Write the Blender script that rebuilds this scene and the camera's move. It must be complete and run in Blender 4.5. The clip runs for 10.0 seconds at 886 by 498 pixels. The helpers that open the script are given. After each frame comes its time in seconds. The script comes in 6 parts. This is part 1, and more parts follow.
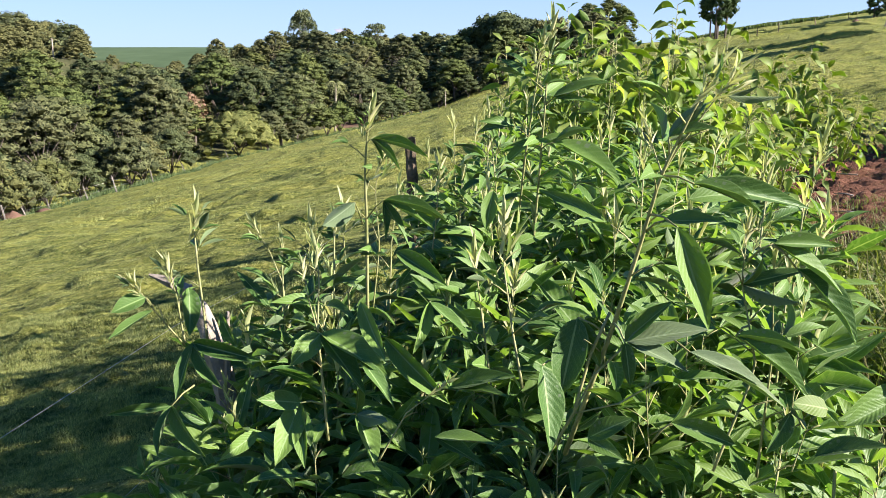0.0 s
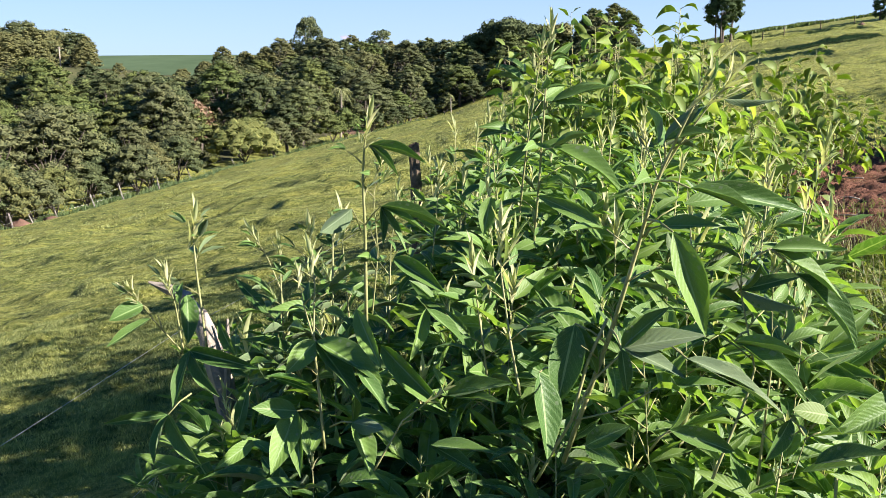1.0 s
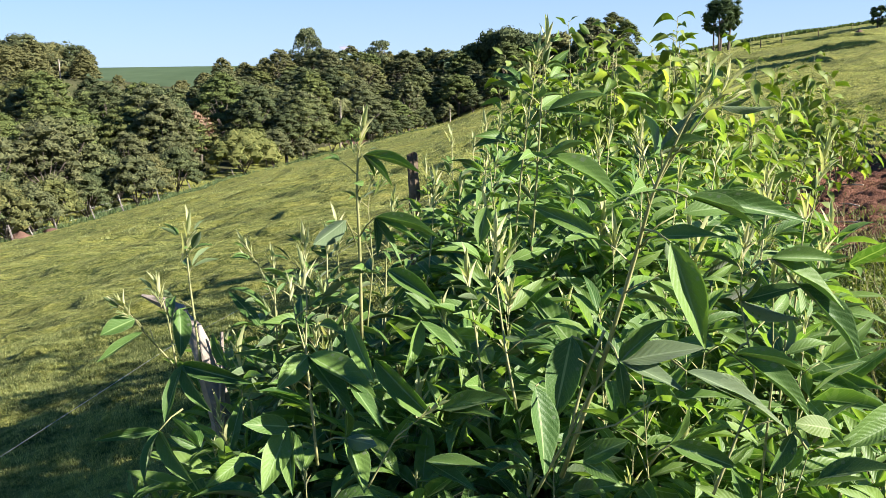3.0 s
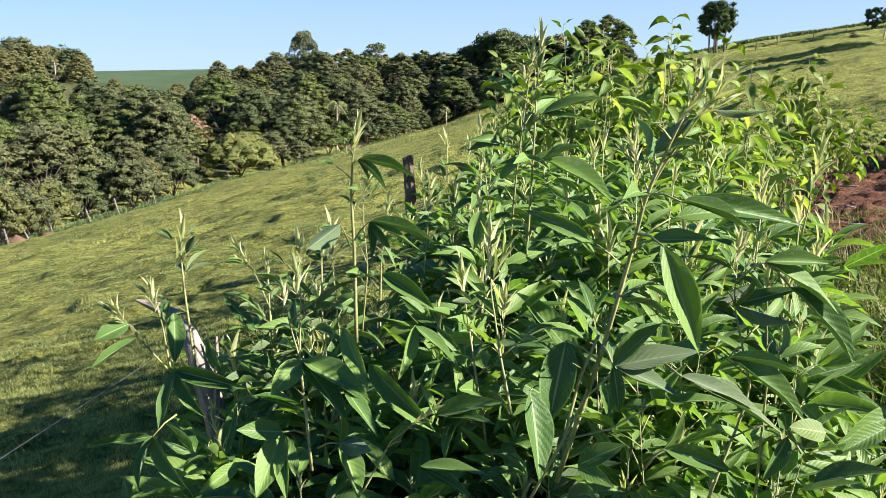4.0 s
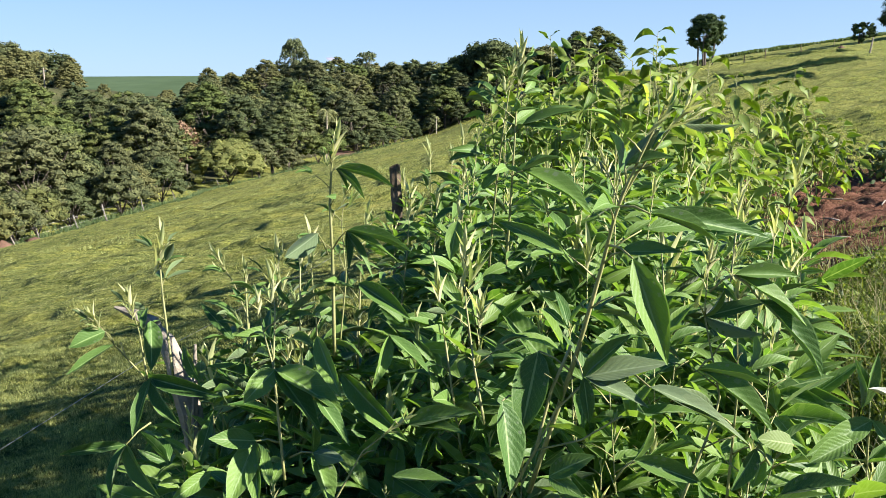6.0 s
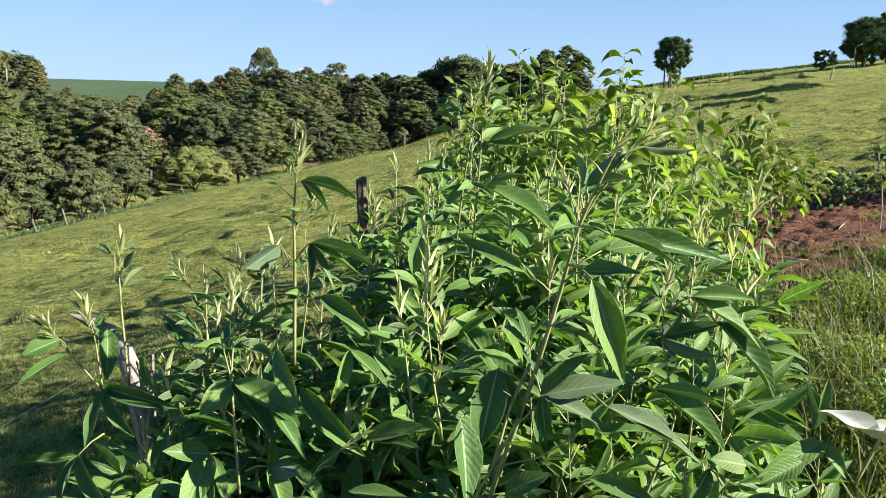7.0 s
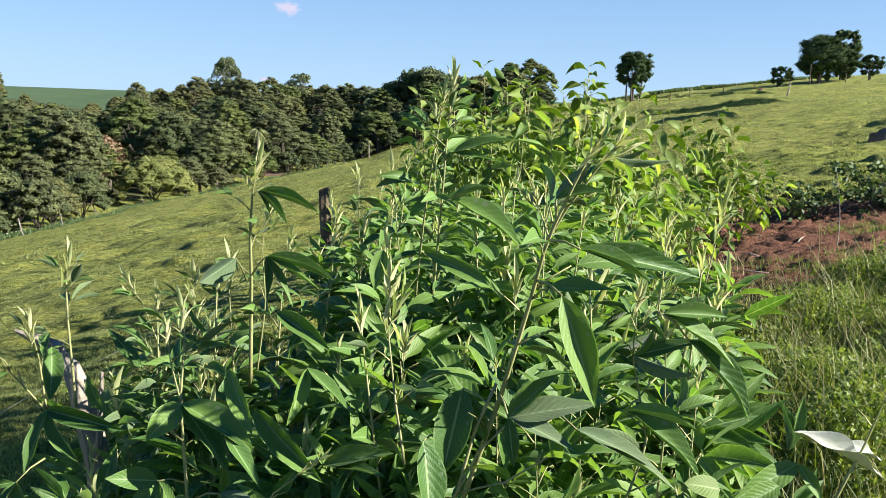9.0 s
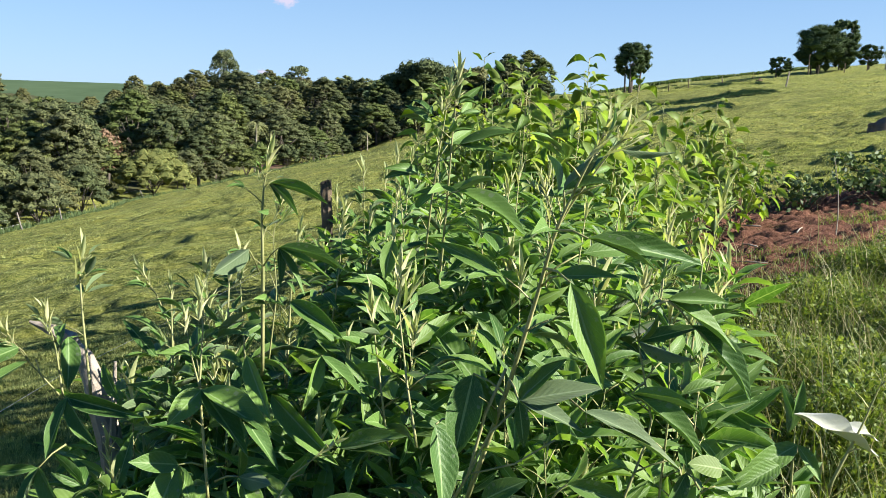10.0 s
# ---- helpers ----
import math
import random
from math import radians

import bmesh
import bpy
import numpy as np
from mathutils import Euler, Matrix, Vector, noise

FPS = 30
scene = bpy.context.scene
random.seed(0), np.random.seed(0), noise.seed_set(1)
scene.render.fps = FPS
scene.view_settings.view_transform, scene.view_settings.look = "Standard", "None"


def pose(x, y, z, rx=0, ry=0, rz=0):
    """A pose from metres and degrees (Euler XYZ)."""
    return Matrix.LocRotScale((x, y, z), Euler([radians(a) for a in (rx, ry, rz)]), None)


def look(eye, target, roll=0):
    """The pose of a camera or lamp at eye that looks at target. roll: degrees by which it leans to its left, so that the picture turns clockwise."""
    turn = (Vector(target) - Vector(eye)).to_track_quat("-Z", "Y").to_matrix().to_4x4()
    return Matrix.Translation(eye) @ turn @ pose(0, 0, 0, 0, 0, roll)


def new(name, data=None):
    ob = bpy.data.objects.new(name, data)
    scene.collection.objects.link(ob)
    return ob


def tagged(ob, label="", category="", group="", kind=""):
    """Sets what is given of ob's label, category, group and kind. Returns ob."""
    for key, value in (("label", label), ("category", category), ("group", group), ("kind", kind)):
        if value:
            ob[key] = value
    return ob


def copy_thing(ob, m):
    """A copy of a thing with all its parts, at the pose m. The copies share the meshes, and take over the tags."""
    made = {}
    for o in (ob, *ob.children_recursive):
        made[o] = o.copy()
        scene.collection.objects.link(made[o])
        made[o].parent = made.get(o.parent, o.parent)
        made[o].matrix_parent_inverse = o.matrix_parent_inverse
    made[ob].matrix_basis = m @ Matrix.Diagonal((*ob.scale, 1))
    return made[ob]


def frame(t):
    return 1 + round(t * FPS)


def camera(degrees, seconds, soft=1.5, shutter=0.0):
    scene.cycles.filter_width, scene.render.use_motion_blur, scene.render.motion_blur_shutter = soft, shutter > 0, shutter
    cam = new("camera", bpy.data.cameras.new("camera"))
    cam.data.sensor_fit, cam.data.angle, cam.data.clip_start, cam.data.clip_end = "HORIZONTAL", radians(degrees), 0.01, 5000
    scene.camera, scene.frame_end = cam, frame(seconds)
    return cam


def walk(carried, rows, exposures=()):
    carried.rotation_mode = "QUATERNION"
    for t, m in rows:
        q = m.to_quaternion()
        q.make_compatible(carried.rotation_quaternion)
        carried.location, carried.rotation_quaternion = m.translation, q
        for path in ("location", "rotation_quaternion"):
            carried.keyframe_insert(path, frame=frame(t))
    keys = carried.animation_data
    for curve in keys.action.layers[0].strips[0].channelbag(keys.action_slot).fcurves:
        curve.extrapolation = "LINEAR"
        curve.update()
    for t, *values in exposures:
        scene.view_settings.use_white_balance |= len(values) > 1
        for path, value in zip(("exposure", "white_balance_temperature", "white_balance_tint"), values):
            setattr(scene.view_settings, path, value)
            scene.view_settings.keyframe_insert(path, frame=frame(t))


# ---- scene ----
cam = camera(55.5, 10.0, soft=0.4)
# seconds, eye (x, y, z), turn to the left, tilt up, roll
PATH = [
    (0, 0.0000, 0.0000, 1.6500, 0.090, -11.439, 0.005),
    (0.5, 0.0043, 0.0076, 1.6494, 0.438, -11.234, -0.200),
    (1, 0.0146, 0.0090, 1.6490, 0.524, -11.048, -0.362),
    (1.5, 0.0177, 0.0145, 1.6502, 0.634, -10.940, -0.516),
    (2, 0.0217, 0.0196, 1.6500, 0.568, -10.753, -0.617),
    (2.5, 0.0221, 0.0278, 1.6478, 0.608, -10.550, -0.697),
    (4, 0.0271, 0.0332, 1.6501, 0.301, -10.244, -0.876),
    (4.5, 0.0285, 0.0384, 1.6517, 0.319, -10.151, -0.927),
    (5, 0.0288, 0.0397, 1.6506, 0.379, -10.055, -0.935),
    (5.5, 0.0385, 0.0348, 1.6513, 0.234, -9.908, -0.861),
    (7, 0.0520, 0.0276, 1.6554, -2.820, -8.700, 1.463),
    (7.5, 0.0516, 0.0598, 1.6602, -3.748, -8.191, 1.832),
    (8, 0.0549, 0.0745, 1.6552, -4.177, -8.022, 1.960),
    (8.5, 0.0572, 0.0806, 1.6549, -5.005, -7.805, 2.057),
    (9, 0.0562, 0.0780, 1.6517, -5.270, -7.845, 1.955),
    (9.5, 0.0527, 0.0610, 1.6514, -5.502, -8.097, 1.902),
    (10, 0.0376, 0.0447, 1.6531, -5.357, -8.380, 1.719),
]
walk(cam, [(t, pose(x, y, z, 0, 0, yaw) @ pose(0, 0, 0, 90 + pitch) @ pose(0, 0, 0, 0, 0, roll)) for t, x, y, z, yaw, pitch, roll in PATH],
     [(0, 1.90, 6350, 17), (2.5, 1.87, 6350, 15), (5.5, 1.83, 6350, 12.5), (7.5, 1.74, 6280, 9), (10, 1.74, 6280, 9)])

# ---- light: low late sun from the side of the slope, clear sky ----
SUN_UP, SUN_AZ = 26.0, 107.0      # degrees above the horizon; clockwise from straight ahead (+y) towards +x
world = bpy.data.worlds.new("clear_sky")
scene.world = world
world.use_nodes = True
wt = world.node_tree
sky = wt.nodes.new("ShaderNodeTexSky")
sky.sky_type, sky.sun_disc = "NISHITA", False
sky.sun_elevation, sky.sun_rotation = radians(SUN_UP), radians(SUN_AZ)
sky.altitude, sky.air_density, sky.dust_density, sky.ozone_density = 700, 0.9, 0.1, 2.5
haze = wt.nodes.new("ShaderNodeGamma")
haze.inputs[1].default_value = 0.68
wt.links.new(sky.outputs[0], haze.inputs[0])
tone = wt.nodes.new("ShaderNodeHueSaturation")
tone.inputs["Saturation"].default_value = 1.5
wt.links.new(haze.outputs[0], tone.inputs["Color"])
even = wt.nodes.new("ShaderNodeMix")      # thin high haze evens the sky out
even.data_type = "RGBA"
even.inputs[7].default_value = (2.45, 3.38, 4.5, 1)
height = wt.nodes.new("ShaderNodeSeparateXYZ")
wt.links.new(wt.nodes.new("ShaderNodeTexCoord").outputs["Generated"], height.inputs[0])
layer = wt.nodes.new("ShaderNodeMapRange")
layer.inputs["From Min"].default_value, layer.inputs["From Max"].default_value = 0.03, 0.36
layer.inputs["To Min"].default_value, layer.inputs["To Max"].default_value = 0.8, 0.0
wt.links.new(height.outputs["Z"], layer.inputs["Value"])
wt.links.new(layer.outputs[0], even.inputs[0])
deep = wt.nodes.new("ShaderNodeGamma")
deep.inputs[1].default_value = 1.18
wt.links.new(tone.outputs[0], deep.inputs[0])
dim = wt.nodes.new("ShaderNodeMix")
dim.data_type, dim.blend_type = "RGBA", "MULTIPLY"
dim.inputs[0].default_value, dim.inputs[7].default_value = 1.0, (0.82, 0.88, 1.02, 1)
wt.links.new(deep.outputs[0], dim.inputs[6])
wt.links.new(dim.outputs[2], even.inputs[6])
wt.links.new(even.outputs[2], wt.nodes["Background"].inputs[0])
wt.nodes["Background"].inputs[1].default_value = 0.0645
sun_lamp = bpy.data.lights.new("sun", "SUN")
sun_lamp.energy, sun_lamp.angle, sun_lamp.color = 4.65, radians(0.6), (1.0, 0.93, 0.84)
sun = new("sun", sun_lamp)
el, az = radians(SUN_UP), radians(SUN_AZ)
to_sun = Vector((math.sin(az) * math.cos(el), math.cos(az) * math.cos(el), math.sin(el)))
sun.matrix_basis = look(to_sun * 100, (0, 0, 0))

# ---- materials ----
def material(name):
    m = bpy.data.materials.new(name)
    m.use_nodes = True
    t = m.node_tree
    return m, t, t.nodes["Principled BSDF"]


def node(t, kind, **sets):
    n = t.nodes.new("ShaderNode" + kind)
    for key, value in sets.items():
        n.inputs[key].default_value = value
    return n


def ramp(t, fac, stops):
    r = t.nodes.new("ShaderNodeValToRGB")
    for k, (at, colour) in enumerate(stops):
        e = r.color_ramp.elements[k] if k < 2 else r.color_ramp.elements.new(at)
        e.position, e.color = at, (*colour, 1)
    t.links.new(fac, r.inputs[0])
    return r.outputs[0]


def noise_tex(t, scale, detail=4.0, rough=0.6, coords="Object"):
    c = t.nodes.new("ShaderNodeTexCoord")
    n = node(t, "TexNoise", Scale=scale, Detail=detail, Roughness=rough)
    t.links.new(c.outputs[coords], n.inputs["Vector"])
    return n.outputs["Fac"]


def mixed(t, fac, a, b, kind="MIX"):
    m = t.nodes.new("ShaderNodeMix")
    m.data_type, m.blend_type = "RGBA", kind
    for sock, v in ((m.inputs[0], fac), (m.inputs[6], a), (m.inputs[7], b)):
        if isinstance(v, (int, float)):
            sock.default_value = v
        elif isinstance(v, tuple):
            sock.default_value = (*v, 1)
        else:
            t.links.new(v, sock)
    return m.outputs[2]


def bumped(t, bsdf, height, strength, distance):
    b = node(t, "Bump", Strength=strength, Distance=distance)
    t.links.new(height, b.inputs["Height"])
    t.links.new(b.outputs[0], bsdf.inputs["Normal"])


def leaf_surface(name, low, high, through_colour, share=0.35, rough=0.45, veins=0.0, per="object", rib=None, gloss=0.5, down=0.0, clumps=False):
    """A leaf: diffuse with a waxy sheen, light shining through; colour varies from leaf to leaf and over each leaf."""
    m, t, p = material(name)
    if per == "object":
        rnd = t.nodes.new("ShaderNodeObjectInfo").outputs["Random"]
    else:
        rnd = t.nodes.new("ShaderNodeNewGeometry").outputs["Random Per Island"]
    col = ramp(t, rnd, [(0.0, low), (1.0, high)])
    if per == "both":
        tree = ramp(t, t.nodes.new("ShaderNodeObjectInfo").outputs["Random"], [(0.0, (0.66, 0.76, 0.76)), (0.25, (0.86, 0.93, 0.90)), (0.45, (1.10, 1.05, 1.10)), (0.62, (0.94, 1.10, 0.76)), (0.80, (1.20, 1.20, 0.88)), (0.92, (1.22, 1.10, 1.0)), (1.0, (1.0, 1.0, 1.02))])
        col = mixed(t, 1.0, col, tree, "MULTIPLY")
    if clumps:                                # tufts darker or lighter than their neighbours, a little greener where dark
        tuft = node(t, "TexNoise", Scale=1.0, Detail=6.0, Roughness=0.72)
        place = node(t, "Mapping", Scale=(3.0, 6.0, 1.0))
        t.links.new(t.nodes.new("ShaderNodeTexCoord").outputs["Object"], place.inputs["Vector"])
        t.links.new(place.outputs[0], tuft.inputs["Vector"])
        col = mixed(t, 1.0, col, ramp(t, tuft.outputs["Fac"], [(0.36, (0.26, 0.34, 0.26)), (0.48, (0.98, 1.0, 0.95)), (0.62, (1.30, 1.25, 1.15))]), "MULTIPLY")
    if veins:
        uv = t.nodes.new("ShaderNodeTexCoord").outputs["UV"]
        sep = t.nodes.new("ShaderNodeSeparateXYZ")
        t.links.new(uv, sep.inputs[0])

        def calc(op, a, b=0.0):
            n = t.nodes.new("ShaderNodeMath")
            n.operation = op
            for sock, v in zip(n.inputs, (a, b)):
                if isinstance(v, (int, float)):
                    sock.default_value = v
                else:
                    t.links.new(v, sock)
            return n.outputs[0]
        side = calc("ABSOLUTE", calc("SUBTRACT", sep.outputs[0], 0.5))
        phase = calc("SUBTRACT", calc("MULTIPLY", sep.outputs[1], 10.0), calc("MULTIPLY", side, 5.0))
        saw = calc("ABSOLUTE", calc("SUBTRACT", calc("FRACT", phase), 0.5))          # 0 mid-blade, 0.5 on a vein
        vein = calc("GREATER_THAN", saw, 0.455)
        mid = calc("LESS_THAN", side, 0.035)
        edge = calc("MULTIPLY", calc("GREATER_THAN", side, 0.465), 0.45)
        line = calc("MAXIMUM", calc("MAXIMUM", calc("MULTIPLY", vein, 0.22), mid), edge)
        col = mixed(t, line, col, rib or high)
        blotch = noise_tex(t, 9.0, 3.0)
        col = mixed(t, calc("MULTIPLY", blotch, 0.35), col, low)
        cell = t.nodes.new("ShaderNodeTexVoronoi")       # the fine net between the side veins
        cell.feature = "DISTANCE_TO_EDGE"
        cell.inputs["Scale"].default_value = 26.0
        t.links.new(t.nodes.new("ShaderNodeTexCoord").outputs["Object"], cell.inputs["Vector"])
        net = calc("MULTIPLY", cell.outputs["Distance"], 1.4)
        col = mixed(t, calc("MULTIPLY", calc("LESS_THAN", cell.outputs["Distance"], 0.06), 0.16), col, rib or high)
        height = calc("ADD", calc("MULTIPLY", calc("SINE", calc("MULTIPLY", phase, 6.2832)), 0.45), net)
        bumped(t, p, height, 0.24 * veins, 0.0014)
    t.links.new(col, p.inputs["Base Color"])
    p.inputs["Roughness"].default_value = rough
    p.inputs["Specular IOR Level"].default_value = gloss
    p.inputs["Sheen Weight"].default_value, p.inputs["Sheen Roughness"].default_value = down, 0.45
    tl = t.nodes.new("ShaderNodeBsdfTranslucent")
    t.links.new(mixed(t, 1.0, col, through_colour, "MULTIPLY"), tl.inputs[0])
    mx = t.nodes.new("ShaderNodeMixShader")
    mx.inputs[0].default_value = share
    t.links.new(p.outputs[0], mx.inputs[1])
    t.links.new(tl.outputs[0], mx.inputs[2])
    t.links.new(mx.outputs[0], t.nodes["Material Output"].inputs[0])
    return m


PEA_TOP = leaf_surface("pea_leaf_top", (0.052, 0.118, 0.024), (0.152, 0.250, 0.047), (2.2, 2.4, 0.8), 0.25, 0.5, veins=1.0, rib=(0.24, 0.34, 0.13), gloss=0.25, down=0.025)
PEA_UNDER = leaf_surface("pea_leaf_underside", (0.118, 0.175, 0.078), (0.190, 0.250, 0.115), (1.7, 1.9, 0.7), 0.30, 0.65, veins=1.0, rib=(0.26, 0.33, 0.18), gloss=0.25, down=0.08)
PEA_MIX = leaf_surface("pea_leaf_crowded", (0.045, 0.110, 0.020), (0.175, 0.265, 0.050), (2.1, 2.2, 0.8), 0.34, 0.5, veins=0.9, per="island", rib=(0.24, 0.33, 0.14), gloss=0.28, down=0.03)
PEA_BUD = leaf_surface("pea_young_leaf", (0.20, 0.265, 0.09), (0.52, 0.50, 0.27), (1.5, 1.6, 0.8), 0.3, 0.6, per="island", gloss=0.3)
MULB = leaf_surface("mulberry_leaf", (0.080, 0.145, 0.030), (0.33, 0.37, 0.100), (1.9, 2.0, 0.7), 0.42, 0.5, veins=0.6, per="island", rib=(0.22, 0.33, 0.10), gloss=0.2)
ROUND_LEAF = leaf_surface("yellow_green_leaf", (0.125, 0.195, 0.030), (0.155, 0.230, 0.042), (1.8, 2.0, 0.7), 0.35, 0.5, veins=0.8, rib=(0.30, 0.38, 0.14), gloss=0.25)
FOREST = leaf_surface("forest_leaf", (0.043, 0.055, 0.024), (0.122, 0.132, 0.054), (1.5, 1.6, 0.6), 0.08, 0.8, per="both", gloss=0.1)
YELLOW_LEAF = leaf_surface("yellowish_leaf", (0.085, 0.105, 0.032), (0.205, 0.215, 0.066), (1.4, 1.4, 0.6), 0.12, 0.8, per="island", gloss=0.1)
EUC_LEAF = leaf_surface("eucalyptus_leaf", (0.060, 0.080, 0.038), (0.150, 0.170, 0.080), (1.4, 1.5, 0.7), 0.12, 0.8, per="island", gloss=0.1)
RUST_LEAF = leaf_surface("rusty_leaf", (0.14, 0.09, 0.055), (0.24, 0.16, 0.10), (1.4, 1.2, 0.8), 0.12, 0.8, per="island", gloss=0.2)
DARK_LEAF = leaf_surface("dark_leaf", (0.022, 0.040, 0.015), (0.070, 0.100, 0.036), (1.5, 1.6, 0.6), 0.10, 0.8, per="island", gloss=0.1)
BUSH_LEAF = leaf_surface("bush_leaf", (0.026, 0.052, 0.018), (0.120, 0.170, 0.060), (1.5, 1.6, 0.6), 0.15, 0.6, per="island", gloss=0.25)
PALM_LEAF = leaf_surface("palm_leaf", (0.13, 0.15, 0.06), (0.26, 0.27, 0.12), (1.4, 1.5, 0.6), 0.12, 0.8, per="island", gloss=0.1)
GRASS = leaf_surface("grass_blade", (0.098, 0.130, 0.044), (0.37, 0.38, 0.155), (1.8, 1.8, 0.8), 0.35, 0.55, per="island", gloss=0.2, clumps=True)
WEED = leaf_surface("weed_leaf", (0.050, 0.092, 0.018), (0.215, 0.265, 0.060), (1.8, 1.8, 0.7), 0.35, 0.55, per="island", gloss=0.3)
STRAW = leaf_surface("dry_grass", (0.24, 0.22, 0.10), (0.42, 0.38, 0.20), (1.2, 1.2, 0.9), 0.25, 0.6, per="island", gloss=0.2)
CORN = leaf_surface("corn_leaf", (0.05, 0.08, 0.02), (0.11, 0.15, 0.04), (1.4, 1.5, 0.6), 0.25, 0.55, per="island", gloss=0.3)
PALE_LEAF = leaf_surface("pale_felted_leaf", (0.40, 0.42, 0.34), (0.52, 0.53, 0.44), (1.0, 1.0, 0.8), 0.15, 0.7, veins=0.8, rib=(0.6, 0.6, 0.5), gloss=0.2)


def bark(name, low, high, scale, depth, rough=0.85):
    m, t, p = material(name)
    n = noise_tex(t, scale, 6.0, 0.65)
    big = noise_tex(t, scale * 0.15, 3.0)
    col = mixed(t, 0.5, ramp(t, n, [(0.3, low), (0.75, high)]), ramp(t, big, [(0.35, low), (0.7, high)]))
    t.links.new(col, p.inputs["Base Color"])
    p.inputs["Roughness"].default_value = rough
    p.inputs["Specular IOR Level"].default_value = 0.2
    bumped(t, p, n, 0.8, depth)
    return m


STEM_GREEN = bark("green_stem", (0.15, 0.175, 0.055), (0.38, 0.35, 0.165), 60, 0.001, 0.6)
STEM_BROWN = bark("brown_stem", (0.12, 0.085, 0.05), (0.24, 0.18, 0.11), 50, 0.002)
TREE_BARK = bark("tree_bark", (0.05, 0.042, 0.034), (0.15, 0.125, 0.10), 6, 0.03)
PALE_BARK = bark("pale_bark", (0.24, 0.20, 0.15), (0.42, 0.37, 0.30), 6, 0.02)
POST_DARK = bark("weathered_post", (0.024, 0.018, 0.012), (0.23, 0.175, 0.115), 45, 0.014)
POST_GREY = bark("grey_post", (0.10, 0.088, 0.076), (0.26, 0.235, 0.205), 30, 0.006)
POST_PALE = bark("bleached_post", (0.145, 0.122, 0.094), (0.42, 0.365, 0.29), 42, 0.008)
MOUND = bark("termite_earth", (0.085, 0.050, 0.034), (0.20, 0.115, 0.078), 8, 0.03)
DARK_MOUND = bark("dark_earth", (0.10, 0.07, 0.05), (0.20, 0.15, 0.11), 8, 0.03)

WIRE, wt_, wp_ = material("fence_wire")
wp_.inputs["Metallic"].default_value, wp_.inputs["Roughness"].default_value = 0.9, 0.4
wt_.links.new(ramp(wt_, noise_tex(wt_, 80), [(0.3, (0.32, 0.31, 0.28)), (0.7, (0.55, 0.54, 0.50))]), wp_.inputs["Base Color"])

PASTURE, gt, gp = material("pasture_ground")
g_big, g_mid, g_fine = noise_tex(gt, 0.09, 4), noise_tex(gt, 0.9, 5, 0.7), noise_tex(gt, 15, 7, 0.85)
gcol = ramp(gt, g_mid, [(0.30, (0.105, 0.130, 0.026)), (0.52, (0.18, 0.195, 0.045)), (0.72, (0.30, 0.285, 0.09))])
gcol = mixed(gt, 0.5, gcol, ramp(gt, g_big, [(0.35, (0.10, 0.15, 0.025)), (0.65, (0.20, 0.22, 0.055))]))
# dark streaks paint in the shade of trodden steps, with ranker grass
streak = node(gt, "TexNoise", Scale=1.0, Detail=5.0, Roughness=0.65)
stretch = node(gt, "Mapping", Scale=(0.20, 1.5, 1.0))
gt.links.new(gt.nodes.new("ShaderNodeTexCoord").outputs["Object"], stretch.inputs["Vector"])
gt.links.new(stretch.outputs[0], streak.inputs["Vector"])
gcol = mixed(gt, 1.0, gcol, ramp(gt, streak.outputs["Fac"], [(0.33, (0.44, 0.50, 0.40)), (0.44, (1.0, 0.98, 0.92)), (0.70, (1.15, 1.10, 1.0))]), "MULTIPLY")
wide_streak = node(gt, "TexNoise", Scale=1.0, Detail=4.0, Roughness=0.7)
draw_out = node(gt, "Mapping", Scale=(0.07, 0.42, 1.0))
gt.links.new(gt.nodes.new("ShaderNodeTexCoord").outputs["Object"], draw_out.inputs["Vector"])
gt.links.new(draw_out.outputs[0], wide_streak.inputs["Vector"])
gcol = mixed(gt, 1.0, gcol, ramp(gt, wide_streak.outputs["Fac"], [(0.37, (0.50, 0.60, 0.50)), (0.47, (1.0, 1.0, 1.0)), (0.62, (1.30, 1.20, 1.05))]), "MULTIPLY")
# near-black flecks paint in the shaded gaps between blades
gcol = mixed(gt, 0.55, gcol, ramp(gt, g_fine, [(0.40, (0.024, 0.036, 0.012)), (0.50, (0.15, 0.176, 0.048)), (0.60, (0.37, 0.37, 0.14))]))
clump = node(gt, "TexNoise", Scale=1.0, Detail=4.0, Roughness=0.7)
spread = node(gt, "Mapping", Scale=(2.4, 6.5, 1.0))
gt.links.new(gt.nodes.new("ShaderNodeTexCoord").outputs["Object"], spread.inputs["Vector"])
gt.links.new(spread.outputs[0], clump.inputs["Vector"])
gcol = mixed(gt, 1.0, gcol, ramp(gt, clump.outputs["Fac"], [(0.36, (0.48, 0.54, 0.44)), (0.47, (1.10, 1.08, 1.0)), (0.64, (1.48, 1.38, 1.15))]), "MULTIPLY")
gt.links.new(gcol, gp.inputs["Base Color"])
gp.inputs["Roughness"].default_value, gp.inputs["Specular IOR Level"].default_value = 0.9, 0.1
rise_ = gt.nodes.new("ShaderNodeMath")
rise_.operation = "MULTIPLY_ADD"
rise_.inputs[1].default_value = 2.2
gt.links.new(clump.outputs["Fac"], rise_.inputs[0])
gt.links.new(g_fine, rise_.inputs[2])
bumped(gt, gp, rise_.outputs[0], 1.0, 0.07)

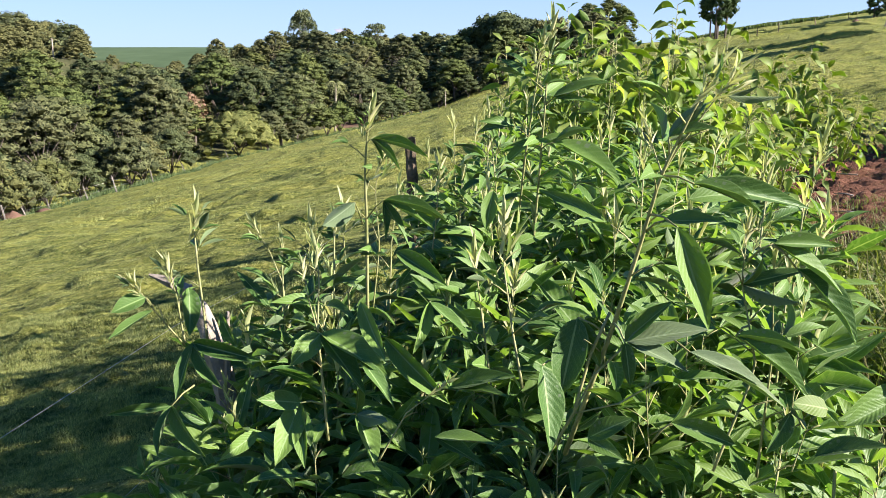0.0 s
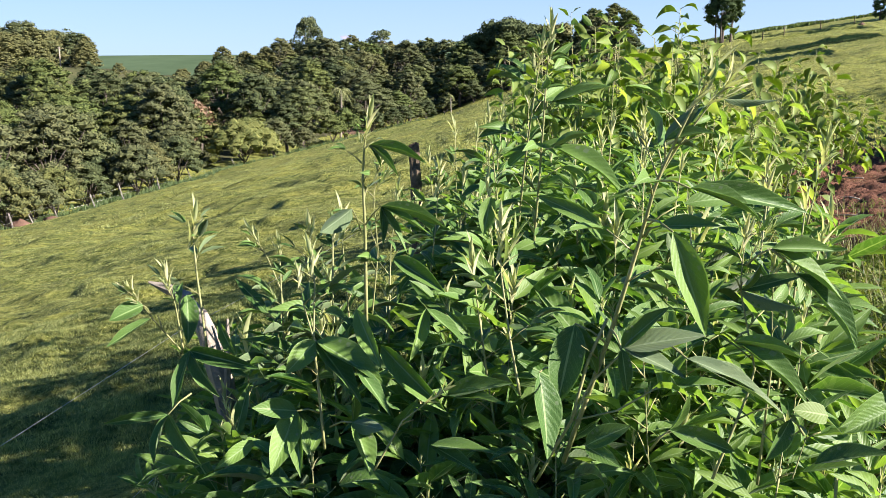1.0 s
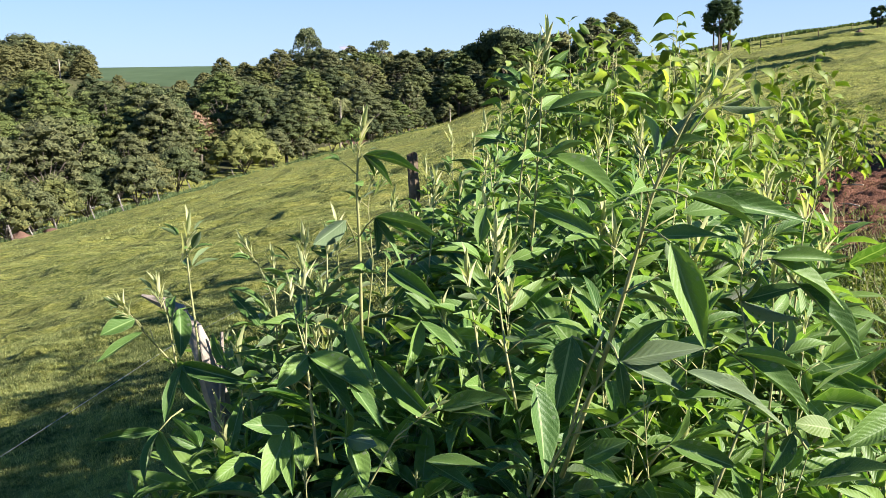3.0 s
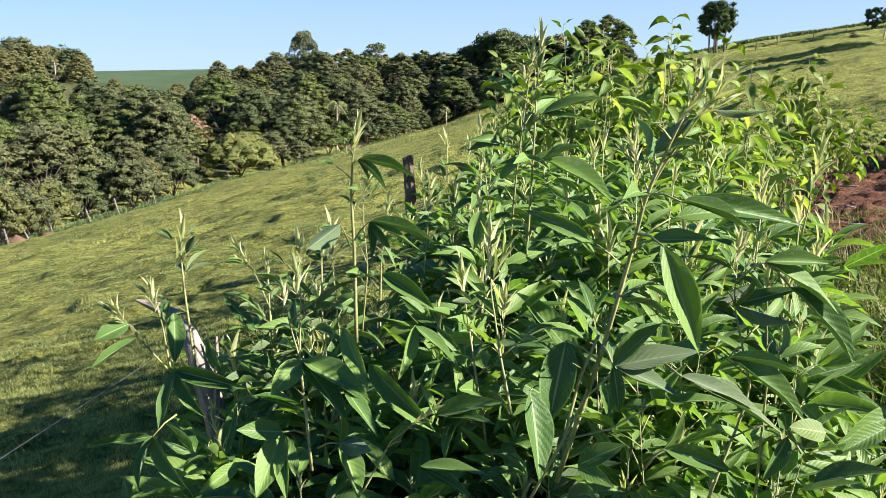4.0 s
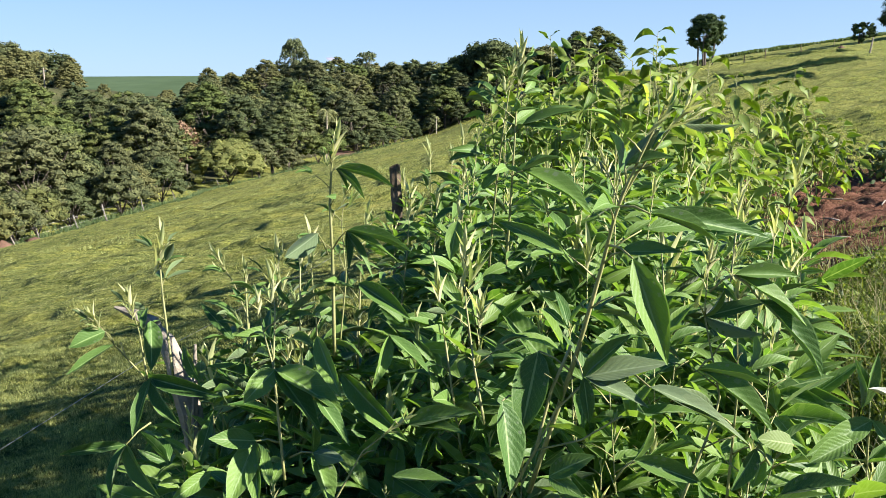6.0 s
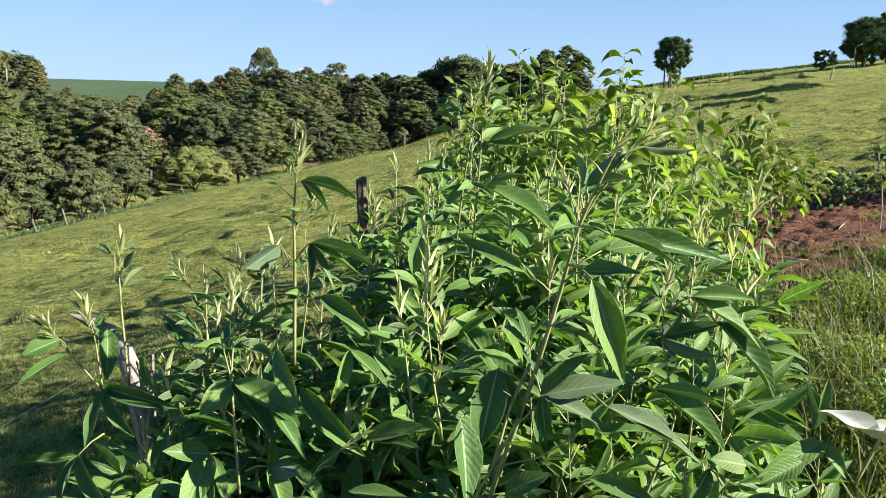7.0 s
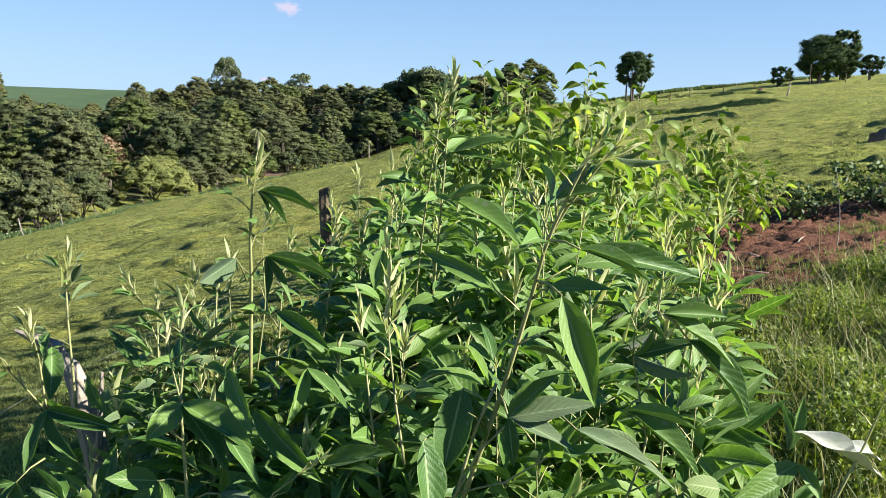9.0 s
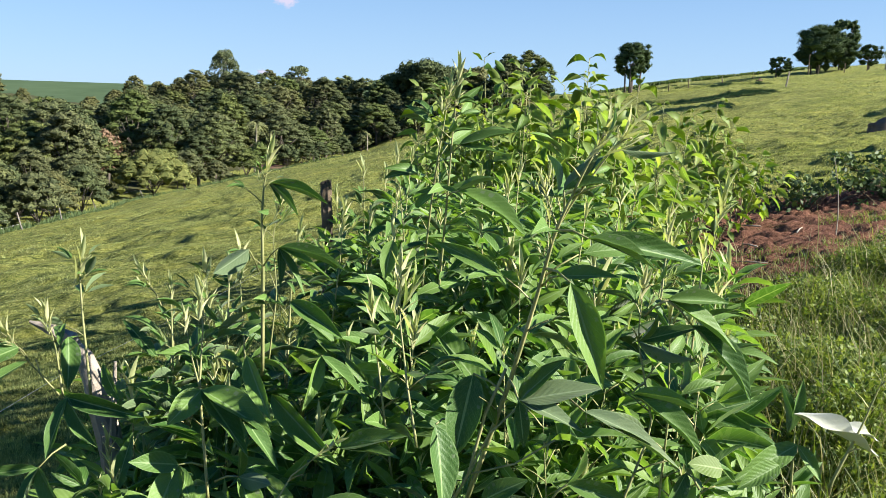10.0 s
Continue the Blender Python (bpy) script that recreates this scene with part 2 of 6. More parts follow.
SOIL, st, sp = material("red_soil")
s_a, s_b = noise_tex(st, 3.5, 6, 0.7), noise_tex(st, 26, 8, 0.8)
scol = mixed(st, 0.5, ramp(st, s_a, [(0.3, (0.095, 0.041, 0.024)), (0.7, (0.245, 0.105, 0.062))]), ramp(st, s_b, [(0.40, (0.032, 0.020, 0.014)), (0.60, (0.32, 0.165, 0.105))]))
st.links.new(scol, sp.inputs["Base Color"])
sp.inputs["Roughness"].default_value, sp.inputs["Specular IOR Level"].default_value = 0.95, 0.1
bumped(st, sp, s_b, 1.0, 0.05)

CROP, ct, cp = material("far_crop")
ct.links.new(ramp(ct, noise_tex(ct, 0.03, 4), [(0.3, (0.058, 0.090, 0.042)), (0.7, (0.080, 0.118, 0.058))]), cp.inputs["Base Color"])
cp.inputs["Roughness"].default_value, cp.inputs["Specular IOR Level"].default_value = 0.95, 0.05

FLOOR, ft, fp = material("woodland_floor")
ft.links.new(ramp(ft, noise_tex(ft, 0.8, 5), [(0.3, (0.035, 0.045, 0.018)), (0.7, (0.09, 0.085, 0.04))]), fp.inputs["Base Color"])
fp.inputs["Roughness"].default_value, fp.inputs["Specular IOR Level"].default_value = 0.95, 0.05
bumped(ft, fp, noise_tex(ft, 6, 4), 0.8, 0.1)

# ---- mesh helpers ----
rng = np.random.default_rng(7)


def mesh_of(name, verts, faces, mats, index=None, smooth=False, uvs=None):
    me = bpy.data.meshes.new(name)
    verts = np.asarray(verts, dtype=np.float32).reshape(-1, 3)
    if isinstance(faces, np.ndarray):
        nf, k = faces.shape
        me.vertices.add(len(verts))
        me.vertices.foreach_set("co", verts.ravel())
        me.loops.add(nf * k)
        me.loops.foreach_set("vertex_index", faces.astype(np.int32).ravel())
        me.polygons.add(nf)
        me.polygons.foreach_set("loop_start", np.arange(0, nf * k, k, dtype=np.int32))
        me.update(calc_edges=True)
    else:
        me.from_pydata([tuple(map(float, v)) for v in verts], [], [tuple(map(int, f)) for f in faces])
    for m in mats:
        me.materials.append(m)
    if index is not None:
        me.polygons.foreach_set("material_index", np.asarray(index, dtype=np.int32))
    if uvs is not None:
        layer = me.uv_layers.new(name="UVMap")
        loops = np.zeros(len(me.loops), dtype=np.int32)
        me.loops.foreach_get("vertex_index", loops)
        layer.data.foreach_set("uv", np.asarray(uvs, dtype=np.float32)[loops].ravel())
    if smooth:
        me.polygons.foreach_set("use_smooth", np.ones(len(me.polygons), dtype=bool))
    me.validate()
    return me


def part(name, me, parent, label="", m=None, kind=""):
    ob = new(name, me)
    ob.parent = parent
    if m is not None:
        ob.matrix_basis = m
    return tagged(ob, label, kind=kind)


def thing(name, at, label, category, group="", kind=""):
    ob = new(name)
    ob.empty_display_size = 0.1
    ob.matrix_basis = Matrix.Translation(at)
    return tagged(ob, label, category, group, kind)


def tube(points, radii, sides=7, wobble=0.0, seed=0):
    """Vertices and faces of a tapered tube along points, closed at both ends."""
    r = random.Random(seed)
    pts = [Vector(p) for p in points]
    verts, faces = [], []
    for k, p in enumerate(pts):
        d = (pts[min(k + 1, len(pts) - 1)] - pts[max(k - 1, 0)]).normalized()
        a = d.orthogonal().normalized() if abs(d.x) > 0.9 else d.cross(Vector((1, 0, 0))).normalized()
        b = d.cross(a)
        for i in range(sides):
            w = 2 * math.pi * i / sides
            s = radii[k] * (1 + wobble * (r.random() - 0.5))
            verts.append(p + (a * math.cos(w) + b * math.sin(w)) * s)
    for k in range(len(pts) - 1):
        for i in range(sides):
            j = (i + 1) % sides
            faces.append((k * sides + i, k * sides + j, (k + 1) * sides + j, (k + 1) * sides + i))
    faces.append(tuple(range(sides - 1, -1, -1)))
    faces.append(tuple(range((len(pts) - 1) * sides, len(pts) * sides)))
    return verts, faces


class Heap:
    """Gathers pieces of geometry into one mesh."""

    def __init__(self):
        self.v, self.f, self.i, self.uv = [], [], [], []

    def add(self, verts, faces, slot=0):
        n = len(self.v)
        self.v.extend(verts)
        self.f.extend(tuple(n + k for k in f) for f in faces)
        self.i.extend([slot] * len(faces))
        return self

    def mesh(self, name, mats, smooth=True):
        return mesh_of(name, [tuple(v) for v in self.v], self.f, mats, self.i, smooth)


_table = rng.random((256, 256))


def vnoise(x, y):
    """Smooth value noise from -1 to 1."""
    x, y = np.asarray(x, float), np.asarray(y, float)
    xi, yi = np.floor(x).astype(int), np.floor(y).astype(int)
    u, v = x - xi, y - yi
    u, v = u * u * (3 - 2 * u), v * v * (3 - 2 * v)
    at = lambda a, b: _table[a & 255, b & 255]
    return 2 * ((at(xi, yi) * (1 - u) + at(xi + 1, yi) * u) * (1 - v) + (at(xi, yi + 1) * (1 - u) + at(xi + 1, yi + 1) * u) * v) - 1


def step(a, b, x):
    u = np.clip((np.asarray(x, float) - a) / (b - a), 0, 1)
    return u * u * (3 - 2 * u)


HILL, KNOLL = 0.285, 6.6      # how the ground climbs inside the wood


def wood_depth(x, y):
    """How far a place lies inside the wood, from its edge along the foot of the pasture; negative outside."""
    a = -0.955 * (x + 27) + 0.298 * (y - 55) - 1.6
    b = 0.97 * (y - 140) - 0.25 * np.maximum(x + 3, 0)
    b = np.where(x > 33, -40, b)
    return np.maximum(a, b)


def ground(x, y, rough=True):
    x, y = np.asarray(x, float), np.asarray(y, float)
    ye = np.clip(y, -20, 150)
    r = np.hypot(x, y)
    # below the path of the eye the slope falls away, above it it rises and steepens with the distance
    xl = np.clip(x, -140, 0)
    xr = np.maximum(x, 0)
    xe = np.where(xr > 35, 35 + (np.minimum(xr, 64) - 35) * 0.55 + np.clip(xr - 64, 0, 60) * 0.42, xr)
    z = 0.2206 * xl + xe * (0.09 + 0.0013 * np.maximum(ye, 0)) + 0.09 * np.minimum(xr, 4) - 0.0239 * ye + 0.32 * step(4, 25, r)
    s = wood_depth(x, y)
    inside = np.maximum(-0.955 * (x + 27) + 0.298 * (y - 55) - 3.0, 0)
    z = z + HILL * np.minimum(inside, 64)
    z = z + 0.10 * np.clip(0.97 * (y - 140), 0, 36) * step(45, 15, x) * step(-48, -24, x)
    z = z + KNOLL * step(-58, -74, x) * step(95, 80, inside)
    z = z + (33 - z) * step(330, 900, y) * step(420, 220, x)
    if rough:
        out = step(6, -6, s)
        out = out * (1 - 0.85 * step(1.6, 2.6, x) * step(12.5, 11, x) * step(4.4, 5.4, y) * step(12, 11, y))      # worked level where the soil is bare
        z = z + out * (0.030 * vnoise(x * 2.6, y * 2.6) + 0.07 * vnoise(x * 0.85 + 9, y * 0.85) * step(3, 9, r) + 0.09 * step(0.42, 0.68, vnoise(x * 0.42 + 3, y * 0.6)) * step(7, 14, r)
                       + 0.075 * step(0.15, 0.5, vnoise(x * 0.9 + 1, y * 2.0)) * step(5, 9, r) * step(60, 30, r) + 0.16 * vnoise(x * 0.27, y * 0.27 + 5) * step(6, 25, r) + 0.35 * vnoise(x * 0.07, y * 0.07 + 3) * step(25, 60, r))
        z = z + 0.012 * vnoise(x * 9, y * 9) * step(14, 4, r)
        # cropped tussocks, closer together in drifts and drawn out along the slope
        patch = 0.5 + 0.5 * vnoise(x * 0.13 + 31, y * 0.3)
        tuft = step(0.2, 0.75, vnoise(x * 0.85 + 17, y * 1.5 + 4)) * (0.02 + 0.09 * patch) * step(8, 16, r) * step(110, 30, r)
        small = step(0.0, 0.8, vnoise(x * 2.6 + 5, y * 3.6)) * (0.03 + 0.045 * patch) * step(3.5, 8, r) * step(90, 45, r)
        broad = step(0.45, 0.85, vnoise(x * 0.3 + 41, y * 0.62 + 12)) * 0.07 * step(14, 24, r) * step(80, 40, r)
        broad = broad + 0.15 * step(0.05, 0.5, vnoise(x * 0.11 + 8, y * 0.55 + 2)) * step(30, 55, r)      # terraces trodden along the slope
        z = z + out * (tuft + small + broad)
    return z


def gz(x, y):
    return float(ground(x, y))

# ---- the land: one sheet of ground out to the horizon ----
def build_ground():
    fine = np.radians(np.arange(-34, 36.01, 0.22))
    rest = np.radians(np.arange(40, 323, 4.0))
    ang = np.concatenate([fine, rest])
    rad = np.concatenate([[0.0], 0.4 * 1.03 ** np.arange(0, 70), 3.2 * 1.011 ** np.arange(0, 356), 160 * 1.04 ** np.arange(0, 84)])
    A, R = np.meshgrid(ang, rad)
    X, Y = R * np.sin(A), R * np.cos(A)
    Z = ground(X, Y)
    n = len(ang)
    rows = np.arange(len(rad) - 1)[:, None] * n
    cols = np.arange(n)[None, :]
    nxt = (cols + 1) % n
    faces = np.stack([rows + cols, rows + nxt, rows + n + nxt, rows + n + cols], -1).reshape(-1, 4)
    cy = Y[:-1].ravel()
    far = (cy > 235).astype(int)
    far[(wood_depth(X[:-1], Y[:-1]).ravel() > 5.0) & (cy <= 235) & (cy > 0)] = 2
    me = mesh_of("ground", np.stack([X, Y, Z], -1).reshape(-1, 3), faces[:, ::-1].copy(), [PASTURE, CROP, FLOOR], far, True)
    return tagged(new("ground", me), "grazed green pasture on a hillside with cattle tracks", "ground", kind="structure")


build_ground()


def soil_mask(x, y):
    """1 on the bare strip, falling to 0 at its ragged edge."""
    d = np.minimum(y - 5.0, 11.0 - y)
    d = np.minimum(d, np.minimum(x - 2.0, 12 - x))
    return np.clip(d / 0.7 + 0.7 * vnoise(x * 1.3, y * 1.3) + 0.4 * vnoise(x * 4, y * 4), -1, 1)


def build_soil():
    xs, ys = np.arange(1.2, 12.0, 0.042), np.arange(4.2, 12.0, 0.042)
    X, Y = np.meshgrid(xs, ys)
    clods = 0.022 * vnoise(X * 1.4, Y * 4.6) + 0.040 * np.abs(vnoise(X * 4, Y * 9)) + 0.034 * vnoise(X * 9, Y * 12) + 0.024 * vnoise(X * 21, Y * 24)
    Z = ground(X, Y) + 0.06 * soil_mask(X, Y) + clods
    n = len(xs)
    rows, cols = np.arange(len(ys) - 1)[:, None] * n, np.arange(n - 1)[None, :]
    faces = np.stack([rows + cols, rows + cols + 1, rows + cols + n + 1, rows + cols + n], -1).reshape(-1, 4)
    me = mesh_of("bare_soil", np.stack([X, Y, Z], -1).reshape(-1, 3), faces, [SOIL], None, False)
    tagged(new("bare_soil", me), "strip of bare reddish tilled soil beside the plants", "soil", kind="structure")


build_soil()


# ---- scattered leaves and blades, made in bulk ----
def leaf_cloud(centres, normals, size, rnd, spread=0.9, long=1.6):
    """Folded four-cornered leaves at the centres, roughly facing along the normals."""
    n = len(centres)
    nrm = normals + rnd.normal(0, spread, (n, 3))
    nrm /= np.linalg.norm(nrm, axis=1, keepdims=True) + 1e-9
    any_ = rnd.normal(0, 1, (n, 3))
    a = np.cross(nrm, any_)
    a /= np.linalg.norm(a, axis=1, keepdims=True) + 1e-9
    b = np.cross(nrm, a)
    s = (size * rnd.uniform(0.6, 1.35, n))[:, None]
    tip, tail = centres + a * s * long * 0.5, centres - a * s * long * 0.5
    left = centres + b * s * 0.5 + nrm * s * 0.15
    right = centres - b * s * 0.5 + nrm * s * 0.15
    v = np.stack([tail, right, tip, left], 1).reshape(-1, 3)
    f = np.arange(n * 4).reshape(-1, 4)
    return v, f


def leaf_chips(centres, normals, size, rnd, spread=0.38):
    """Three-cornered leaf sprays for trees far off."""
    n = len(centres)
    nrm = normals + rnd.normal(0, spread, (n, 3))
    nrm /= np.linalg.norm(nrm, axis=1, keepdims=True) + 1e-9
    a = np.cross(nrm, rnd.normal(0, 1, (n, 3)))
    a /= np.linalg.norm(a, axis=1, keepdims=True) + 1e-9
    b = np.cross(nrm, a)
    s = (size * rnd.uniform(0.6, 1.4, n))[:, None]
    v = np.stack([centres + a * s, centres - a * s * 0.5 + b * s * 0.7, centres - a * s * 0.5 - b * s * 0.7], 1).reshape(-1, 3)
    return v, np.arange(n * 3).reshape(-1, 3)


def crown_points(blobs, per, rnd):
    """Points on the outer parts of clumps, and their outward ways. blobs: x, y, z, radius, flatness."""
    cs, ns = [], []
    for x, y, z, r, flat in blobs:
        k = max(6, int(per * r * r))
        d = rnd.normal(0, 1, (k, 3))
        d[:, 2] = np.abs(d[:, 2]) * 0.9 + rnd.uniform(-0.55, 0.2, k)
        d /= np.linalg.norm(d, axis=1, keepdims=True)
        rr = r * rnd.uniform(0.72, 1.06, k)[:, None]
        cs.append(np.array([x, y, z]) + d * rr * np.array([1, 1, flat]))
        ns.append(d)
    return np.concatenate(cs), np.concatenate(ns)


OCTA_V = np.array([(1, 0, 0), (0, 1, 0), (-1, 0, 0), (0, -1, 0), (0, 0, 1), (0, 0, -1)], float)
OCTA_F = np.array([(0, 1, 4), (1, 2, 4), (2, 3, 4), (3, 0, 4), (1, 0, 5), (2, 1, 5), (3, 2, 5), (0, 3, 5)])


def cores(lumps, rnd, share=0.62):
    """The dense inside of each clump, which the leaf sprays cover: uneven solids, three corners a face, unshared."""
    out = []
    for x, y, z, r, flat in lumps:
        v = OCTA_V * rnd.uniform(0.8, 1.2, (6, 1)) * r * share * np.array([1, 1, flat]) + np.array([x, y, z])
        out.append(v[OCTA_F].reshape(-1, 3))
    return np.concatenate(out)


def limbs(heap, height, fork, spread, count, r0, rnd, slot=0, lean=0.0):
    """A tapered trunk with limbs; returns the limbs' ends."""
    top = Vector((lean * height * 0.2, 0, fork))
    heap.add(*tube([(0, 0, -0.4), (0.02 * height * rnd.normal(), 0.02 * height * rnd.normal(), fork * 0.5), top], [r0 * 1.3, r0, r0 * 0.8], 7, 0.2), slot)
    ends = []
    for k in range(count):
        w = 2 * math.pi * (k + rnd.random() * 0.6) / count
        out = spread * rnd.uniform(0.5, 1.0)
        end = Vector((out * math.cos(w), out * math.sin(w), height * rnd.uniform(0.62, 0.86)))
        mid = top.lerp(end, 0.5) + Vector((0, 0, -0.06 * height * rnd.random()))
        heap.add(*tube([top - Vector((0, 0, 0.2)), mid, end], [r0 * 0.45, r0 * 0.25, r0 * 0.10], 5), slot)
        ends.append(end)
    return ends


def broad_tree(name, height, width, seed, leaf_mat, label, category="tree", per=38, leaf=0.34, bark_mat=None, fork=0.35, flat=0.7, blobs=22, low=0.38, group="", gap=0.0, chips=False, lump=1.0, stems=0, dome=False):
    """A broadleaf tree: trunk and limbs, and a crown of clumps of leaves with gaps."""
    rnd = np.random.default_rng(seed)
    root = thing(name, (0, 0, 0), label, category, group)
    heap = Heap()
    ends = limbs(heap, height, height * fork, width * 0.36, 7, 0.022 * height + 0.03, rnd)
    for k in range(stems):                    # further stems from the same root
        w = 2.4 * k + 0.7
        foot, head = 0.10 * width * math.sqrt(k + 1), 0.12 * width * math.sqrt(k + 1)
        heap.add(*tube([(foot * math.cos(w), foot * math.sin(w), -0.4), (1.1 * foot * math.cos(w), 1.1 * foot * math.sin(w), height * 0.25), (head * math.cos(w), head * math.sin(w), height * 0.55)], [0.16, 0.12, 0.06], 6, 0.2))
    part("trunk", heap.mesh("trunk", [bark_mat or TREE_BARK]), root)
    lumps = []
    for k in range(blobs):
        w = 2 * math.pi * k * 0.618 + rnd.normal(0, 0.3)
        r = width * rnd.uniform(0.11, 0.21) * lump
        if dome:                              # clumps over a broad hanging dome
            rho = math.sqrt((k + 0.5) / blobs) * rnd.uniform(0.9, 1.06)
            h = low + (0.93 - low) * math.sqrt(max(0.0, 1 - 0.96 * rho * rho)) * rnd.uniform(0.9, 1.06)
            out = width * 0.43 * rho
        else:
            d = rnd.normal(0, 1, 3)
            d *= rnd.uniform(0.72, 1.0) / np.linalg.norm(d)
            h = low + (0.92 - low) * (0.5 + 0.5 * d[2])
            out = width * 0.37 * math.hypot(d[0], d[1]) * (1.0 if h > 0.3 else 0.85)
        lumps.append((out * math.cos(w), out * math.sin(w), height * h, r, flat))
    for e in ends:
        lumps.append((e.x, e.y, e.z, width * 0.15 * lump, flat))
    c, n = crown_points(lumps, per, rnd)
    if dome:                                  # sprays lean outwards from the whole crown as well
        way = (c - np.array([0, 0, height * low])) / np.array([width * 0.5, width * 0.5, height * (1 - low)])
        n = n * 0.7 + way * 0.6
    if gap:
        keep = rnd.random(len(c)) > gap
        c, n = c[keep], n[keep]
    v, f = leaf_chips(c, n, leaf, rnd) if chips else leaf_cloud(c, n, leaf, rnd, 0.5)
    if chips:
        v = np.concatenate([v, cores(lumps, rnd, 0.85)])
        f = np.arange(len(v)).reshape(-1, 3)
    part("crown", mesh_of("crown", v, f, [leaf_mat]), root)
    return root


def eucalyptus(height, width, seed, label):
    rnd = np.random.default_rng(seed)
    root = thing("eucalyptus_tree", (0, 0, 0), label, "tree")
    heap = Heap()
    heap.add(*tube([(0, 0, -0.4), (0.1, 0, height * 0.5), (0, 0.1, height * 0.97)], [0.28, 0.2, 0.03], 8, 0.1))
    lumps = []
    for k in range(58):
        h = rnd.uniform(0.34, 0.97)
        w = 2.4 * k + rnd.normal(0, 0.3)
        reach = width * 0.42 * min(1.0, 0.22 + (1.0 - h) * 2.4) * min(1.0, 0.55 + (h - 0.30) * 1.6)
        out = max(0.2, reach) * rnd.uniform(0.35, 1.0)
        end = Vector((out * math.cos(w), out * math.sin(w), height * h))
        if k % 2 == 0:
            heap.add(*tube([(0, 0, height * (h - 0.14)), end], [0.09, 0.03], 5))
        lumps.append((end.x, end.y, end.z, width * rnd.uniform(0.075, 0.125), 1.25))
    part("trunk", heap.mesh("trunk", [PALE_BARK]), root)
    c, n = crown_points(lumps, 105, rnd)
    c[:, 2] -= rnd.uniform(0, 0.5, len(c))
    v, f = leaf_cloud(c, n, 0.24, rnd, 1.2, 2.4)
    part("crown", mesh_of("crown", v, f, [EUC_LEAF]), root)
    return root


def palm(height, seed, label):
    rnd = np.random.default_rng(seed)
    root = thing("palm_tree", (0, 0, 0), label, "palm")
    heap = Heap()
    pts = [(0.04 * height * math.sin(1.3 * k / 8), 0, height * 0.86 * k / 8 - 0.3 * (k == 0)) for k in range(9)]
    heap.add(*tube(pts, [0.2 - 0.008 * k for k in range(9)], 9, 0.08))
    part("trunk", heap.mesh("trunk", [PALE_BARK]), root)
    top = Vector(pts[-1])
    for k in range(17):
        w, rise = 2.4 * k, rnd.uniform(-0.35, 1.1)
        side = Vector((math.cos(w), math.sin(w), 0))
        length = height * rnd.uniform(0.20, 0.28)
        spine = []
        for i in range(9):
            u = i / 8
            spine.append(top + side * length * (u * math.cos(rise * 0.6)) + Vector((0, 0, length * (rise * u - 1.15 * u * u))))
        verts, faces = [], []
        cross = side.cross(Vector((0, 0, 1)))
        for i in range(1, 9):
            for sgn in (-1, 1):
                for q in (0.0, 0.5):
                    b = spine[i - 1].lerp(spine[i], q)
                    fwd = (spine[i] - spine[i - 1]).normalized()
                    wide = length * 0.30 * math.sin(math.pi * min(1, (i + q) / 9.2)) + 0.05
                    tip = b + (cross * sgn * 0.8 + fwd * 0.7).normalized() * wide - Vector((0, 0, wide * rnd.uniform(0.35, 0.8)))
                    n = len(verts)
                    verts += [b, b + fwd * 0.09, tip]
                    faces.append((n, n + 1, n + 2))
        sv, sf = tube(spine, [0.035 - 0.003 * i for i in range(9)], 4)
        h = Heap().add(verts, faces).add(sv, sf)
        part("frond", h.mesh("frond", [PALM_LEAF], False), root)
    return root


def place_tree(made, x, y, turn=0.0, size=1.0, sink=0.0):
    made.matrix_basis = Matrix.Translation((x, y, gz(x, y) - sink)) @ Matrix.Rotation(turn, 4, "Z") @ Matrix.Scale(size, 4)
    return made


